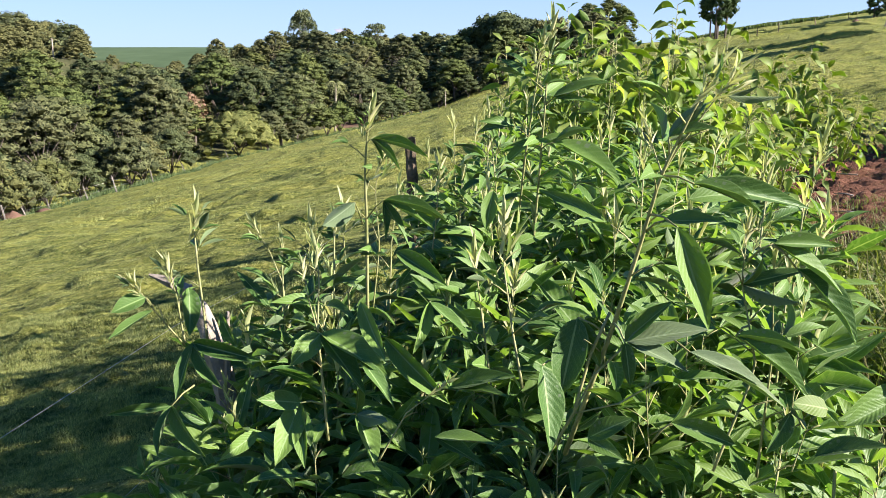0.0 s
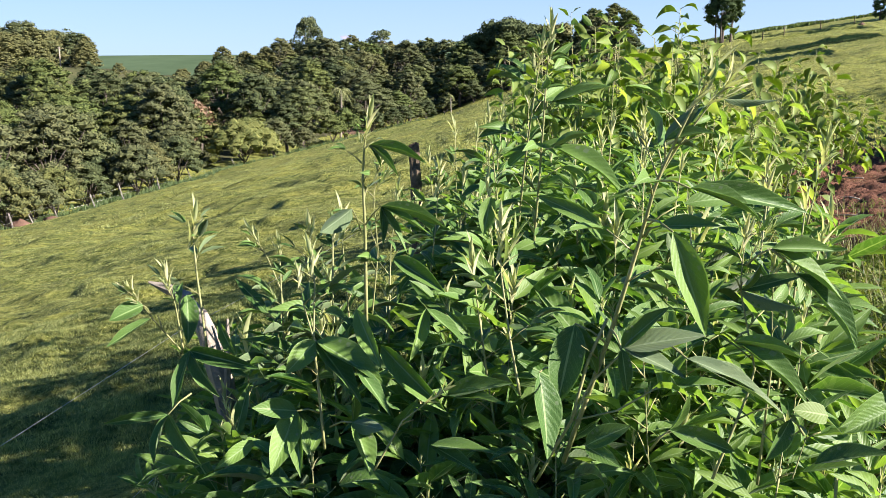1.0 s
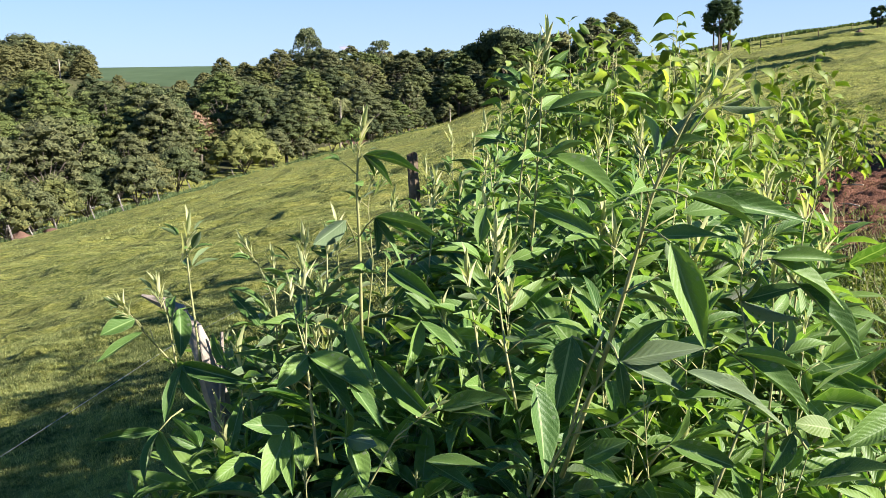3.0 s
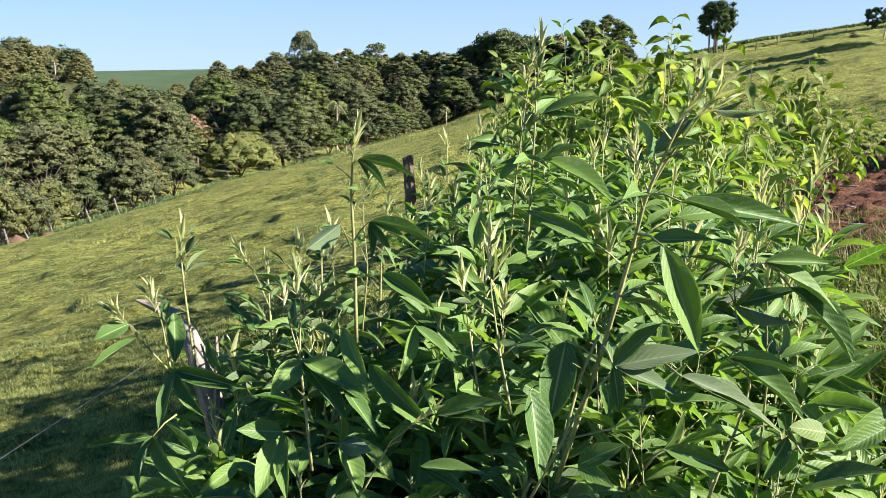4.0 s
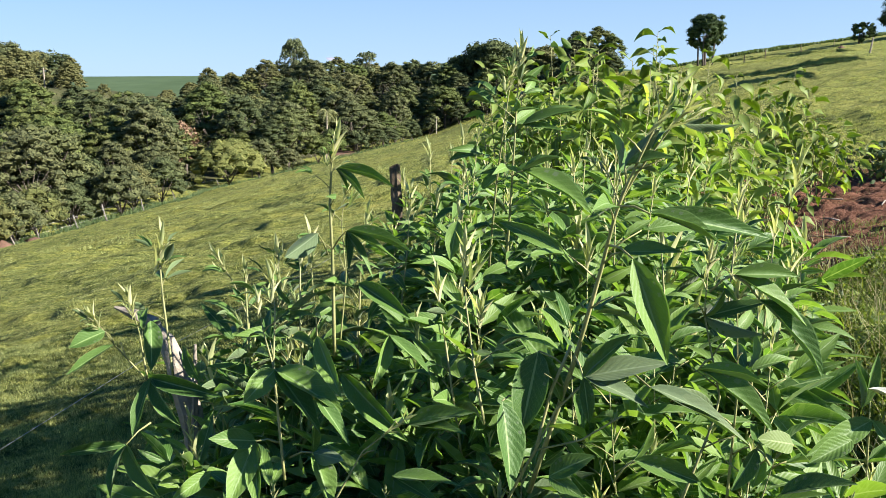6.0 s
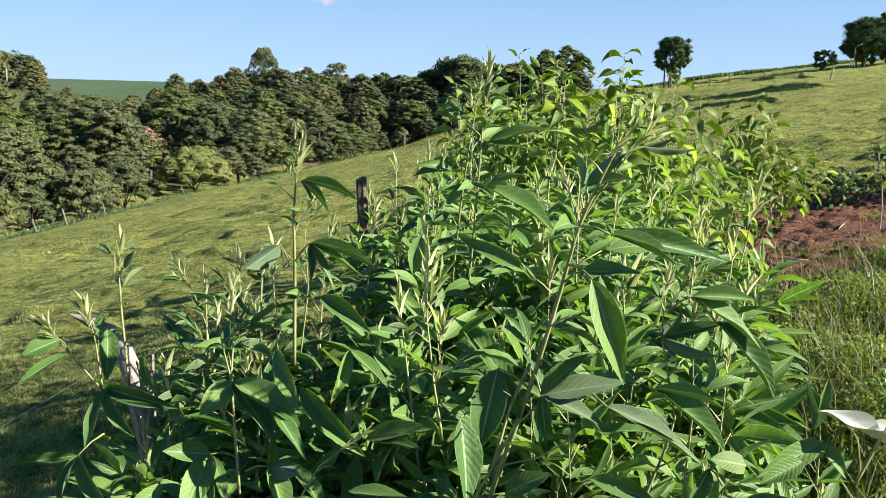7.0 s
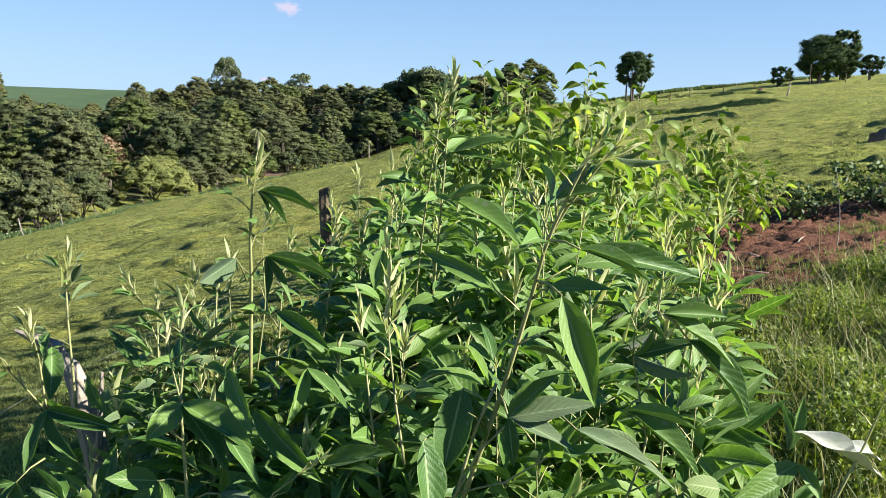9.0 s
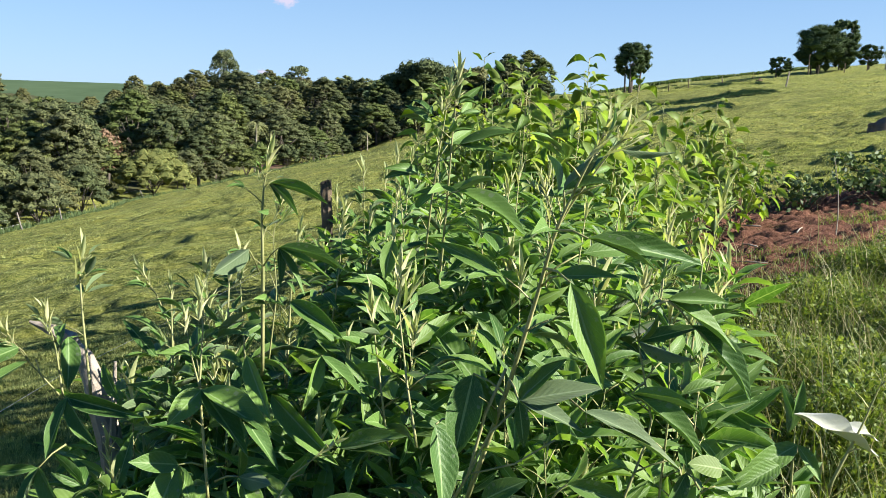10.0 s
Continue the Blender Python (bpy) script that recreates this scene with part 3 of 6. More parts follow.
def build_wood():
    """The wood: trees of several kinds, close together, on the far side of the pasture."""
    names = "broadleaf tree in dense woodland"
    kinds = [
        broad_tree("forest_tree", 7.5, 8.4, 11, FOREST, "wide-crowned dark green " + names, group="woodland", flat=0.55, low=0.16, per=158, blobs=84, leaf=0.104, chips=True, lump=0.5, dome=True),
        broad_tree("forest_tree", 8.4, 7.0, 12, FOREST, "tall dark green " + names, group="woodland", flat=0.62, low=0.12, per=180, blobs=80, leaf=0.100, chips=True, lump=0.52, dome=True),
        broad_tree("forest_tree", 6.6, 7.4, 13, FOREST, "rounded olive green " + names, group="woodland", flat=0.6, low=0.1, per=168, blobs=80, leaf=0.100, chips=True, lump=0.5, dome=True),
        broad_tree("forest_tree", 6.0, 8.2, 14, FOREST, "low spreading green " + names, group="woodland", flat=0.5, low=0.14, per=158, blobs=84, leaf=0.104, chips=True, lump=0.5, dome=True),
        broad_tree("forest_tree", 8.6, 6.0, 15, FOREST, "slender tall " + names, group="woodland", flat=0.65, low=0.14, per=195, blobs=74, leaf=0.096, chips=True, lump=0.56, dome=True),
        broad_tree("forest_tree", 3.8, 4.6, 16, FOREST, "low bushy green tree at the woodland edge", group="woodland", low=0.04, fork=0.15, flat=0.7, per=255, blobs=36, leaf=0.084, chips=True, lump=0.75, dome=True),
    ]
    for made in kinds:
        made.children[0].data.name = "trunk"
    rnd = np.random.default_rng(5)
    spots, tries, rest_v, rest_f, at = [], 0, [], [], 0
    raw = []
    for made in kinds:
        me = [c for c in made.children if c.name.startswith("crown")][0].data
        co = np.zeros(len(me.vertices) * 3, dtype=np.float32)
        me.vertices.foreach_get("co", co)
        tri = co.reshape(-1, 3, 3)
        big = np.linalg.norm(tri[:, 0] - tri[:, 1], axis=1) > 0.34
        solid = tri[big]
        tri = tri[~big][::3]
        mid = tri.mean(1, keepdims=True)
        raw.append(np.concatenate([(mid + (tri - mid) * 1.75).reshape(-1, 3), solid.reshape(-1, 3)]))
    found = []
    while len(found) < 460 and tries < 60000:
        tries += 1
        y = rnd.uniform(45, 235)
        x = y * rnd.uniform(-0.80, 0.24)
        s = float(wood_depth(x, y))
        if s < -0.7 or s > (90 if x < -50 else 70) or (x > -3 and s > 42):
            continue
        gap = 2.4 if s < 7 else 4.3
        if any((x - a) ** 2 + (y - b) ** 2 < gap * gap for a, b, *_ in found):
            continue
        if (x + 14.5) ** 2 + (y - 110) ** 2 < 30 or (x + 20.6) ** 2 + (y - 86) ** 2 < 22 or (x + 19.8) ** 2 + (y - 80) ** 2 < 12 or (x + 26.9) ** 2 + (y - 90) ** 2 < 9 or (x + 25.0) ** 2 + (y - 84) ** 2 < 4:
            continue                          # clearings round the palm and two trees, drawn out towards the camera
        r = x / y
        if -0.42 < r < -0.29 and s > 64 or abs(r + 0.449) < 0.022 and 30 < s and y < 178 or abs(r + 0.1626) < 0.017 and 36 < s and y < 190 or abs(r + 0.2956) < 0.026 and 74 < y < 91:
            continue                          # the camera's bearings to the far crop, the pole and single trees kept clear
        size = rnd.uniform(0.62, 1.2) if s < 38 else rnd.uniform(0.6, 0.98)
        if -0.42 < r < -0.285 and s > 24:      # smaller trees on the camera's bearing to the far crop
            size *= 0.74 if s < 48 else 0.6
        if -0.285 <= r < -0.09 and s > 26:
            size *= 0.94
        k = 5 if s < 1.5 or s < 7 and rnd.random() < 0.4 else int(rnd.integers(0, 5))
        found.append((x, y, s, size, k, rnd.uniform(0, 6.28)))
    found.sort(key=lambda q: q[2])
    for n, (x, y, s, size, k, turn) in enumerate(found):
        m = Matrix.Translation((x, y, gz(x, y) - 0.25)) @ Matrix.Rotation(turn, 4, "Z") @ Matrix.Scale(size, 4)
        if n < 285:
            copy_thing(kinds[k], m)
        else:
            mm = np.array(m)
            v = raw[k] @ mm[:3, :3].T + mm[:3, 3]
            rest_v.append(v)
            at += len(v)
    f = np.arange(at).reshape(-1, 3)
    tagged(new("woodland", mesh_of("woodland", np.concatenate(rest_v), f, [FOREST])), "dense green tree crowns farther up the wooded slope", "woodland", kind="stuff")
    for k, made in enumerate(kinds):
        place_tree(made, -60 + 9 * k, 112 + 10 * k, k, 0.9, 0.3)


build_wood()


def place_top(made, height, x, y, top, turn=0.0):
    """Sets a tree at its place, grown so that its top reaches the height top."""
    z = gz(x, y)
    return place_tree(made, x, y, turn, (top - z) / height)


place_top(eucalyptus(15.5, 12.0, 21, "tall conical eucalyptus rising above the woodland"), 15.5, -30.9, 190, 15.8, 0.4)
place_top(palm(8.6, 22, "slender palm with pale trunk at the woodland edge"), 8.0, -14.2, 110, 1.6, 0.3)
place_top(palm(8.0, 23, "palm with drooping fronds among the woodland trees"), 7.4, 0.2, 139, 0.2, 1.9)
place_top(broad_tree("rusty_tree", 8.0, 4.6, 24, RUST_LEAF, "half-bare reddish-brown tree before the wood", per=30, gap=0.35, low=0.2), 8.0, -26.9, 91, 0.6)
place_top(broad_tree("yellow_green_tree", 5.0, 9.4, 25, YELLOW_LEAF, "rounded yellow-green tree at the foot of the pasture", per=170, low=0.02, fork=0.12, leaf=0.085, blobs=110, chips=True, lump=0.46, flat=0.8, dome=True), 5.0, -20.7, 85.0, -1.7, 0.8)
place_top(broad_tree("emergent_tree", 12.0, 7.4, 26, EUC_LEAF, "airy tree rising above the woodland skyline", per=48, low=0.45, blobs=22, gap=0.3), 12.0, -15.1, 186, 13.8, 0.2)
for x, y, top, w in ((12, 166, 14.3, 13.0), (20, 164, 13.6, 10.0), (5.5, 169, 12.0, 9.0), (27, 163, 13.2, 9.0), (31.5, 164, 13.0, 6.0), (16, 170, 13.8, 9.0)):
    place_top(broad_tree("dome_tree", 9.0, w * 0.9, int(30 + x), FOREST, "great dome-crowned dark tree above the wood", per=46, low=0.15, fork=0.3, leaf=0.24, blobs=40, flat=0.75, chips=True), 9.0, x, y, top, x)
for x, top, h, w in ((-94.0, 16.2, 12.0, 10.0), (-88.0, 14.6, 12.0, 9.0), (-82.6, 14.2, 12.0, 6.4), (-101.0, 15.6, 12.0, 10.0)):
    place_top(broad_tree("hilltop_tree", h, w, int(-x), FOREST, "grey-green tree on the rise behind the wood", per=130, low=0.3, fork=0.3, leaf=0.12, blobs=80, flat=0.6, chips=True, lump=0.55, dome=True), h, x, 191, top, x)
place_top(broad_tree("emergent_tree", 8.0, 4.4, 57, EUC_LEAF, "airy thin-crowned tree on the rise behind the wood", per=110, low=0.6, blobs=18, gap=0.4, leaf=0.16), 8.0, -85.0, 190, 14.6, 0.9)
RIDGE_TREES = (
    # height, width, seed, x, y, top, turn, low, stems, lumps, what it is
    ("lone_tree", 8.6, 7.4, 27, 40.7, 130, 15.6, 0.3, 0.27, 6, 110, "dark round-crowned tree of several stems standing alone on the ridge"),
    ("ridge_tree", 9.5, 11.4, 28, 69.2, 127, 18.7, 0.2, 0.10, 2, 130, "large dark spreading tree on the ridge"),
    ("ridge_tree", 10.5, 7.6, 29, 74.8, 130, 20.5, 1.2, 0.15, 1, 100, "tall dark tree in the clump on the ridge"),
    ("ridge_tree", 7.0, 8.0, 33, 72.6, 126, 16.6, 2.0, 0.05, 1, 80, "low dark tree filling the clump on the ridge"),
    ("ridge_tree", 3.4, 4.4, 30, 62.6, 126, 13.7, 2.2, 0.06, 1, 50, "small dark tree beside the clump on the ridge"),
    ("ridge_tree", 6.0, 6.8, 31, 78.0, 128, 16.3, 3.2, 0.08, 1, 70, "low dark tree at the edge of the clump"),
)
for name, h, w, seed, x, y, top, turn, low, stems, lumps, label in RIDGE_TREES:
    place_top(broad_tree(name, h, w, seed, DARK_LEAF, label, low=low, per=100, flat=0.8, chips=True, leaf=0.13, fork=0.25, blobs=lumps, lump=0.62, stems=stems), h, x, y, top, turn)


place_top(palm(3.2, 41, "small spiky palm beside the trees on the ridge"), 2.9, 79.6, 126, 15.0, 0.5)


# ---- pasture grass ----
def blades(x, y, height, rnd, width=0.006, per=4, lean=0.5):
    """Tufts of grass blades standing on the ground at the given places."""
    n = len(x)
    x, y, h = np.repeat(x, per), np.repeat(y, per), np.repeat(height, per)
    m = n * per
    spread = h * 0.35
    bx, by = x + rnd.normal(0, 1, m) * spread, y + rnd.normal(0, 1, m) * spread
    bz = ground(bx, by) - 0.01
    a = rnd.uniform(0, 2 * np.pi, m)
    hh = h * rnd.uniform(0.5, 1.3, m)
    w = width * (hh / 0.06) ** 0.5
    ca, sa = np.cos(a), np.sin(a)
    bend = hh * rnd.uniform(0.1, lean * 2, m)
    b = np.stack([bx, by, bz], 1)
    across = np.stack([-sa, ca, 0 * a], 1) * w[:, None]
    out = np.stack([ca, sa, 0 * a], 1)
    mid = b + out * (bend * 0.3)[:, None] + np.array([0, 0, 1]) * (hh * 0.65)[:, None]
    tip = b + out * bend[:, None] + np.array([0, 0, 1]) * hh[:, None]
    v = np.stack([b - across, b + across, mid + across * 0.7, mid - across * 0.7, tip + across * 0.08, tip - across * 0.08], 1).reshape(-1, 3)
    k = np.arange(m)[:, None] * 6
    f = np.concatenate([k + np.array([[0, 1, 2, 3]]), k + np.array([[3, 2, 4, 5]])])
    return v, f


def scatter(r0, r1, a0, a1, count, rnd):
    r = np.sqrt(rnd.uniform(r0 * r0, r1 * r1, count))
    a = np.radians(rnd.uniform(a0, a1, count))
    x, y = r * np.sin(a), r * np.cos(a)
    keep = wood_depth(x, y) < -0.5
    keep &= ~((soil_mask(x, y) > 0.1) & (x > 1) & (y > 4.0) & (y < 12.6) & (x < 12.5))
    return x[keep], y[keep]


def spikes(x, y, height, rnd, width, per):
    """Single-triangle blades for farther grass."""
    n = len(x) * per
    x, y, h = np.repeat(x, per), np.repeat(y, per), np.repeat(height, per)
    x, y = x + rnd.normal(0, 1, n) * h * 0.5, y + rnd.normal(0, 1, n) * h * 0.5
    z = ground(x, y) - 0.01
    a = rnd.uniform(0, 2 * np.pi, n)
    h = h * rnd.uniform(0.5, 1.3, n)
    b = np.stack([x, y, z], 1)
    across = np.stack([np.cos(a), np.sin(a), 0 * a], 1) * width
    tip = b + np.stack([rnd.normal(0, 0.35, n) * h, rnd.normal(0, 0.35, n) * h, h], 1)
    v = np.stack([b - across, b + across, tip], 1).reshape(-1, 3)
    return v, np.arange(n * 3).reshape(-1, 3)


def build_grass():
    rnd = np.random.default_rng(31)
    # from, to, bearings, tufts, height, half width, blades a tuft
    for r0, r1, a0, a1, count, h, w, per in ((2.6, 6.0, -36, 0, 62000, 0.032, 0.0024, 3), (6.0, 11, -36, 6, 84000, 0.036, 0.0034, 3), (6.0, 11, 6, 38, 8000, 0.036, 0.0038, 3),
                                             (11, 23, -36, 38, 190000, 0.034, 0.0060, 2), (23, 58, -36, 38, 120000, 0.055, 0.011, 2), (58, 150, -36, 38, 50000, 0.10, 0.032, 2)):
        x, y = scatter(r0, r1, a0, a1, count, rnd)
        lush = 0.8 + 0.5 * vnoise(x * 0.6, y * 0.6) + 0.35 * vnoise(x * 1.9, y * 1.9)
        if r0 >= 11:                          # longer grass in drifts along the slope, cropped short between them
            drift = 0.42 + vnoise(x * 0.22 + 3, y * 0.95) + 0.5 * vnoise(x * 0.7 + 7, y * 2.6)
            x, y, lush = x[drift > 0], y[drift > 0], (lush * (0.5 + 0.8 * drift))[drift > 0]
        hh = h * np.clip(lush, 0.5, 1.7)
        v, f = spikes(x, y, hh, rnd, w, per)
        tagged(new("grass", mesh_of("grass", v, f, [GRASS])), "short grazed pasture grass, sunlit yellow-green", "grass", kind="stuff")


build_grass()


def build_corn():
    rnd = np.random.default_rng(41)
    n = 9000
    x = rnd.uniform(40, 84, n)
    y = 150 + rnd.uniform(0, 10, n)
    v, f = blades(x, y, 0.50 + 0.06 * vnoise(x * 0.8, y), rnd, 0.03, 2, 0.3)
    tagged(new("corn_field", mesh_of("corn_field", v, f, [CORN])), "strip of standing corn along the ridge", "corn", kind="stuff")


build_corn()


def build_cloud(at, size, label):
    """A small far cloud in the backdrop of sky: a thin sheet that glows in place of sunlight on it, ragged and fading
    at its edge.
    """
    xs, ys = np.linspace(-1, 1, 25), np.linspace(-1, 1, 15)
    X, Z = np.meshgrid(xs, ys)
    n = len(xs)
    rows, cols = np.arange(len(ys) - 1)[:, None] * n, np.arange(n - 1)[None, :]
    faces = np.stack([rows + cols, rows + cols + 1, rows + cols + n + 1, rows + cols + n], -1).reshape(-1, 4)
    v = np.stack([X, 0.1 * (X * X + Z * Z), Z], -1).reshape(-1, 3)
    m, t, p = material("cloud_vapour")
    xyz = t.nodes.new("ShaderNodeTexCoord").outputs["Object"]
    far = t.nodes.new("ShaderNodeVectorMath")
    far.operation = "LENGTH"
    t.links.new(xyz, far.inputs[0])
    add = t.nodes.new("ShaderNodeMath")
    add.operation = "MULTIPLY_ADD"
    t.links.new(noise_tex(t, 2.6, 5.0, 0.6), add.inputs[0])
    add.inputs[1].default_value = 1.1
    t.links.new(far.outputs["Value"], add.inputs[2])
    thin = ramp(t, add.outputs[0], [(0.72, (0.85, 0.85, 0.85)), (1.0, (0.0, 0.0, 0.0))])
    p.inputs["Base Color"].default_value = (0, 0, 0, 1)
    p.inputs["Specular IOR Level"].default_value = 0
    # emission stands in for the sun on the vapour
    p.inputs["Emission Color"].default_value = (0.76, 0.69, 0.84, 1)
    p.inputs["Emission Strength"].default_value = 0.33
    t.links.new(thin, p.inputs["Alpha"])
    ob = tagged(new("cloud", mesh_of("cloud", v, faces, [m], None, True)), label, "cloud", kind="structure")
    ob.matrix_basis = Matrix.Translation(at) @ Matrix.Diagonal((*size, 1))


build_cloud((-283, 3000, 404), (105, 20, 62), "small pale pinkish cloud high in a clear sky")
build_cloud((-360, 3000, 162), (44, 15, 26), "faint pale cloud just above the woodland")


def bank_shade_lines():
    """Dark blades along old banks and cattle tracks on the upper pasture, added in place of the banks' shade."""
    rnd = np.random.default_rng(61)
    xs, ys = [], []
    for x0, y0, x1, y1, n, w in ((26, 77, 34, 70, 1300, 0.5), (31.5, 110, 46, 123, 900, 0.5), (43, 143, 54, 113, 900, 0.5), (44, 70, 52, 74, 500, 0.5)):
        u = rnd.random(n)
        xs.append(x0 + (x1 - x0) * u + rnd.normal(0, 0.2, n))
        ys.append(y0 + (y1 - y0) * u + rnd.normal(0, w, n) + 0.8 * vnoise(u * 9, u * 0 + y0))
    x, y = np.concatenate(xs), np.concatenate(ys)
    v, f = spikes(x, y, 0.14 + 0.06 * vnoise(x, y), rnd, 0.05, 3)
    tagged(new("rank_grass", mesh_of("rank_grass", v, f, [DARK_LEAF])), "dark blades standing in for shade along old banks in the pasture", "grass", kind="stuff")


bank_shade_lines()


def grass_bank(line, height, seed):
    """A low bank trodden along the slope by cattle: steep on its downhill side, running out level above."""
    rnd = np.random.default_rng(seed)
    pts = [Vector(line[0]).lerp(Vector(line[1]), 0)]
    for a, b in zip(line, line[1:]):
        n = max(2, int((Vector(b) - Vector(a)).length / 0.6))
        pts += [Vector(a).lerp(Vector(b), k / n) for k in range(1, n + 1)]
    rows = []
    for k, p in enumerate(pts):
        d = (pts[min(k + 1, len(pts) - 1)] - pts[max(k - 1, 0)]).normalized()
        up = Vector((abs(d.y), -d.x if d.y > 0 else d.x)).normalized()
        h = height * (0.75 + 0.5 * rnd.random()) * min(1.0, 6 * min(k, len(pts) - 1 - k) / len(pts) + 0.02)
        wave = 0.5 * float(vnoise(k * 0.21 + seed, seed))
        for off, z in ((-0.6, -0.06), (-0.1, 0.02), (0.12, 0.7 * h), (0.3, h), (1.0, 0.85 * h), (2.6, -0.08)):
            x, y = p.x + up.x * (off + wave), p.y + up.y * (off + wave)
            rows.append((x, y, gz(x, y) + z))
    faces = [(k * 6 + i, k * 6 + i + 1, k * 6 + i + 7, k * 6 + i + 6) for k in range(len(pts) - 1) for i in range(5)]
    tagged(new("grass_bank", mesh_of("grass_bank", rows, faces, [PASTURE], None, False)), "low grassy bank trodden along the pasture slope", "bank", kind="structure")


grass_bank([(42, 144), (45, 127), (50, 120), (55, 112)], 0.24, 1)
grass_bank([(31, 109), (39.5, 120), (46, 124)], 0.24, 2)
grass_bank([(24.5, 79), (28, 77), (32, 73), (35, 69)], 0.42, 3)
grass_bank([(23.4, 68), (23.2, 60), (24.2, 53)], 0.3, 4)
grass_bank([(20, 78), (21.7, 73), (23, 69)], 0.25, 5)
grass_bank([(33, 98), (40, 97), (46, 92)], 0.3, 6)


def rough_edge():
    """Ungrazed grass and seedlings in the strip between the fence and the wood."""
    rnd = np.random.default_rng(63)
    n = 26000
    y = 44 + 92 * rnd.random(n) ** 1.4
    x = y * rnd.uniform(-0.62, 0.02, n)
    s = wood_depth(x, y)
    keep = (s > -2.6 + 0.9 * vnoise(x * 0.5, y * 0.5)) & (s < 2.5) & (y < 138)
    x, y = x[keep], y[keep]
    v, f = spikes(x, y, 0.30 + 0.2 * vnoise(x * 0.8, y * 0.8), rnd, 0.035, 4)
    tagged(new("rough_grass", mesh_of("rough_grass", v, f, [BUSH_LEAF])), "ungrazed rough grass and seedlings along the wood's fence", "grass", kind="stuff")


rough_edge()


def dirt_patch(cx, cy, w, d):
    """A worn patch of bare earth where the track passes the wood's corner."""
    xs, ys = np.linspace(-w, w, 40), np.linspace(-d, d, 24)
    X, Y = np.meshgrid(xs, ys)
    edge = 1 - (X / w) ** 2 - (Y / d) ** 2 + 0.35 * vnoise(X * 1.1, Y * 1.1)
    Z = ground(X + cx, Y + cy) + 0.22 * np.clip(edge, -0.8, 0.5)
    n = len(xs)
    rows, cols = np.arange(len(ys) - 1)[:, None] * n, np.arange(n - 1)[None, :]
    faces = np.stack([rows + cols, rows + cols + 1, rows + cols + n + 1, rows + cols + n], -1).reshape(-1, 4)
    me = mesh_of("dirt_patch", np.stack([X + cx, Y + cy, Z], -1).reshape(-1, 3), faces, [MOUND], None, True)
    tagged(new("dirt_patch", me), "worn patch of bare pinkish earth by the wood", "soil", kind="structure")


dirt_patch(-13.6, 117.5, 3.2, 3.6)

# ---- fences and posts ----
def fence_post(x, y, height, radius, mat, label, lean=(0, 0), seed=0, group="", wide_top=1.0, gnarl=0.26):
    """A rough split post: uneven round section, cracked broken top."""
    r = random.Random(seed)
    base = Vector((x, y, gz(x, y)))
    sides, rings = (9, 9) if gnarl < 0.3 else (13, 26)
    verts, faces = [], []
    shape = [1 + 0.5 * (r.random() - 0.5) for _ in range(sides)]
    for k in range(rings):
        u = k / (rings - 1)
        c = Vector((lean[0] * u * height + 0.25 * radius * math.sin(5 * u + seed), lean[1] * u * height, u * (height + 0.25) - 0.25))
        for i in range(sides):
            w = 2 * math.pi * i / sides
            s = radius * shape[i] * (1.08 - 0.16 * u) * (1 + gnarl * (r.random() - 0.5)) * (1 + (wide_top - 1) * u)
            jag = (r.random() * 0.9 * radius if k == rings - 1 else 0)
            verts.append(c + Vector((s * math.cos(w), s * math.sin(w), jag)))
    for k in range(rings - 1):
        for i in range(sides):
            j = (i + 1) % sides
            faces.append((k * sides + i, k * sides + j, (k + 1) * sides + j, (k + 1) * sides + i))
    n = len(verts)
    verts.append(c - Vector((0, 0, radius * 0.3)))
    for i in range(sides):
        faces.append(((rings - 1) * sides + i, (rings - 1) * sides + (i + 1) % sides, n))
    ob = new("fence_post", mesh_of("fence_post", [tuple(v) for v in verts], faces, [mat]))
    ob.matrix_basis = Matrix.Translation(base)
    return tagged(ob, label, "fence post", group)


def wire_line(points, radius, label, group, sag=0.02):
    verts, faces = [], []
    pts = []
    for a, b in zip(points, points[1:]):
        a, b = Vector(a), Vector(b)
        for k in range(10):
            u = k / 10
            p = a.lerp(b, u)
            p.z -= sag * 4 * u * (1 - u)
            pts.append(p)
    pts.append(Vector(points[-1]))
    v, f = tube(pts, [radius] * len(pts), 5)
    h = Heap().add(v, f)
    for k in range(3, len(pts), 3):     # barbs
        p = pts[k]
        h.add(*tube([p + Vector((-0.006, 0, -0.008)), p + Vector((0.006, 0, 0.008))], [radius * 0.6] * 2, 4))
    return tagged(new("fence_wire", h.mesh("fence_wire", [WIRE])), label, "wire", group)


NEAR = "near pasture fence"


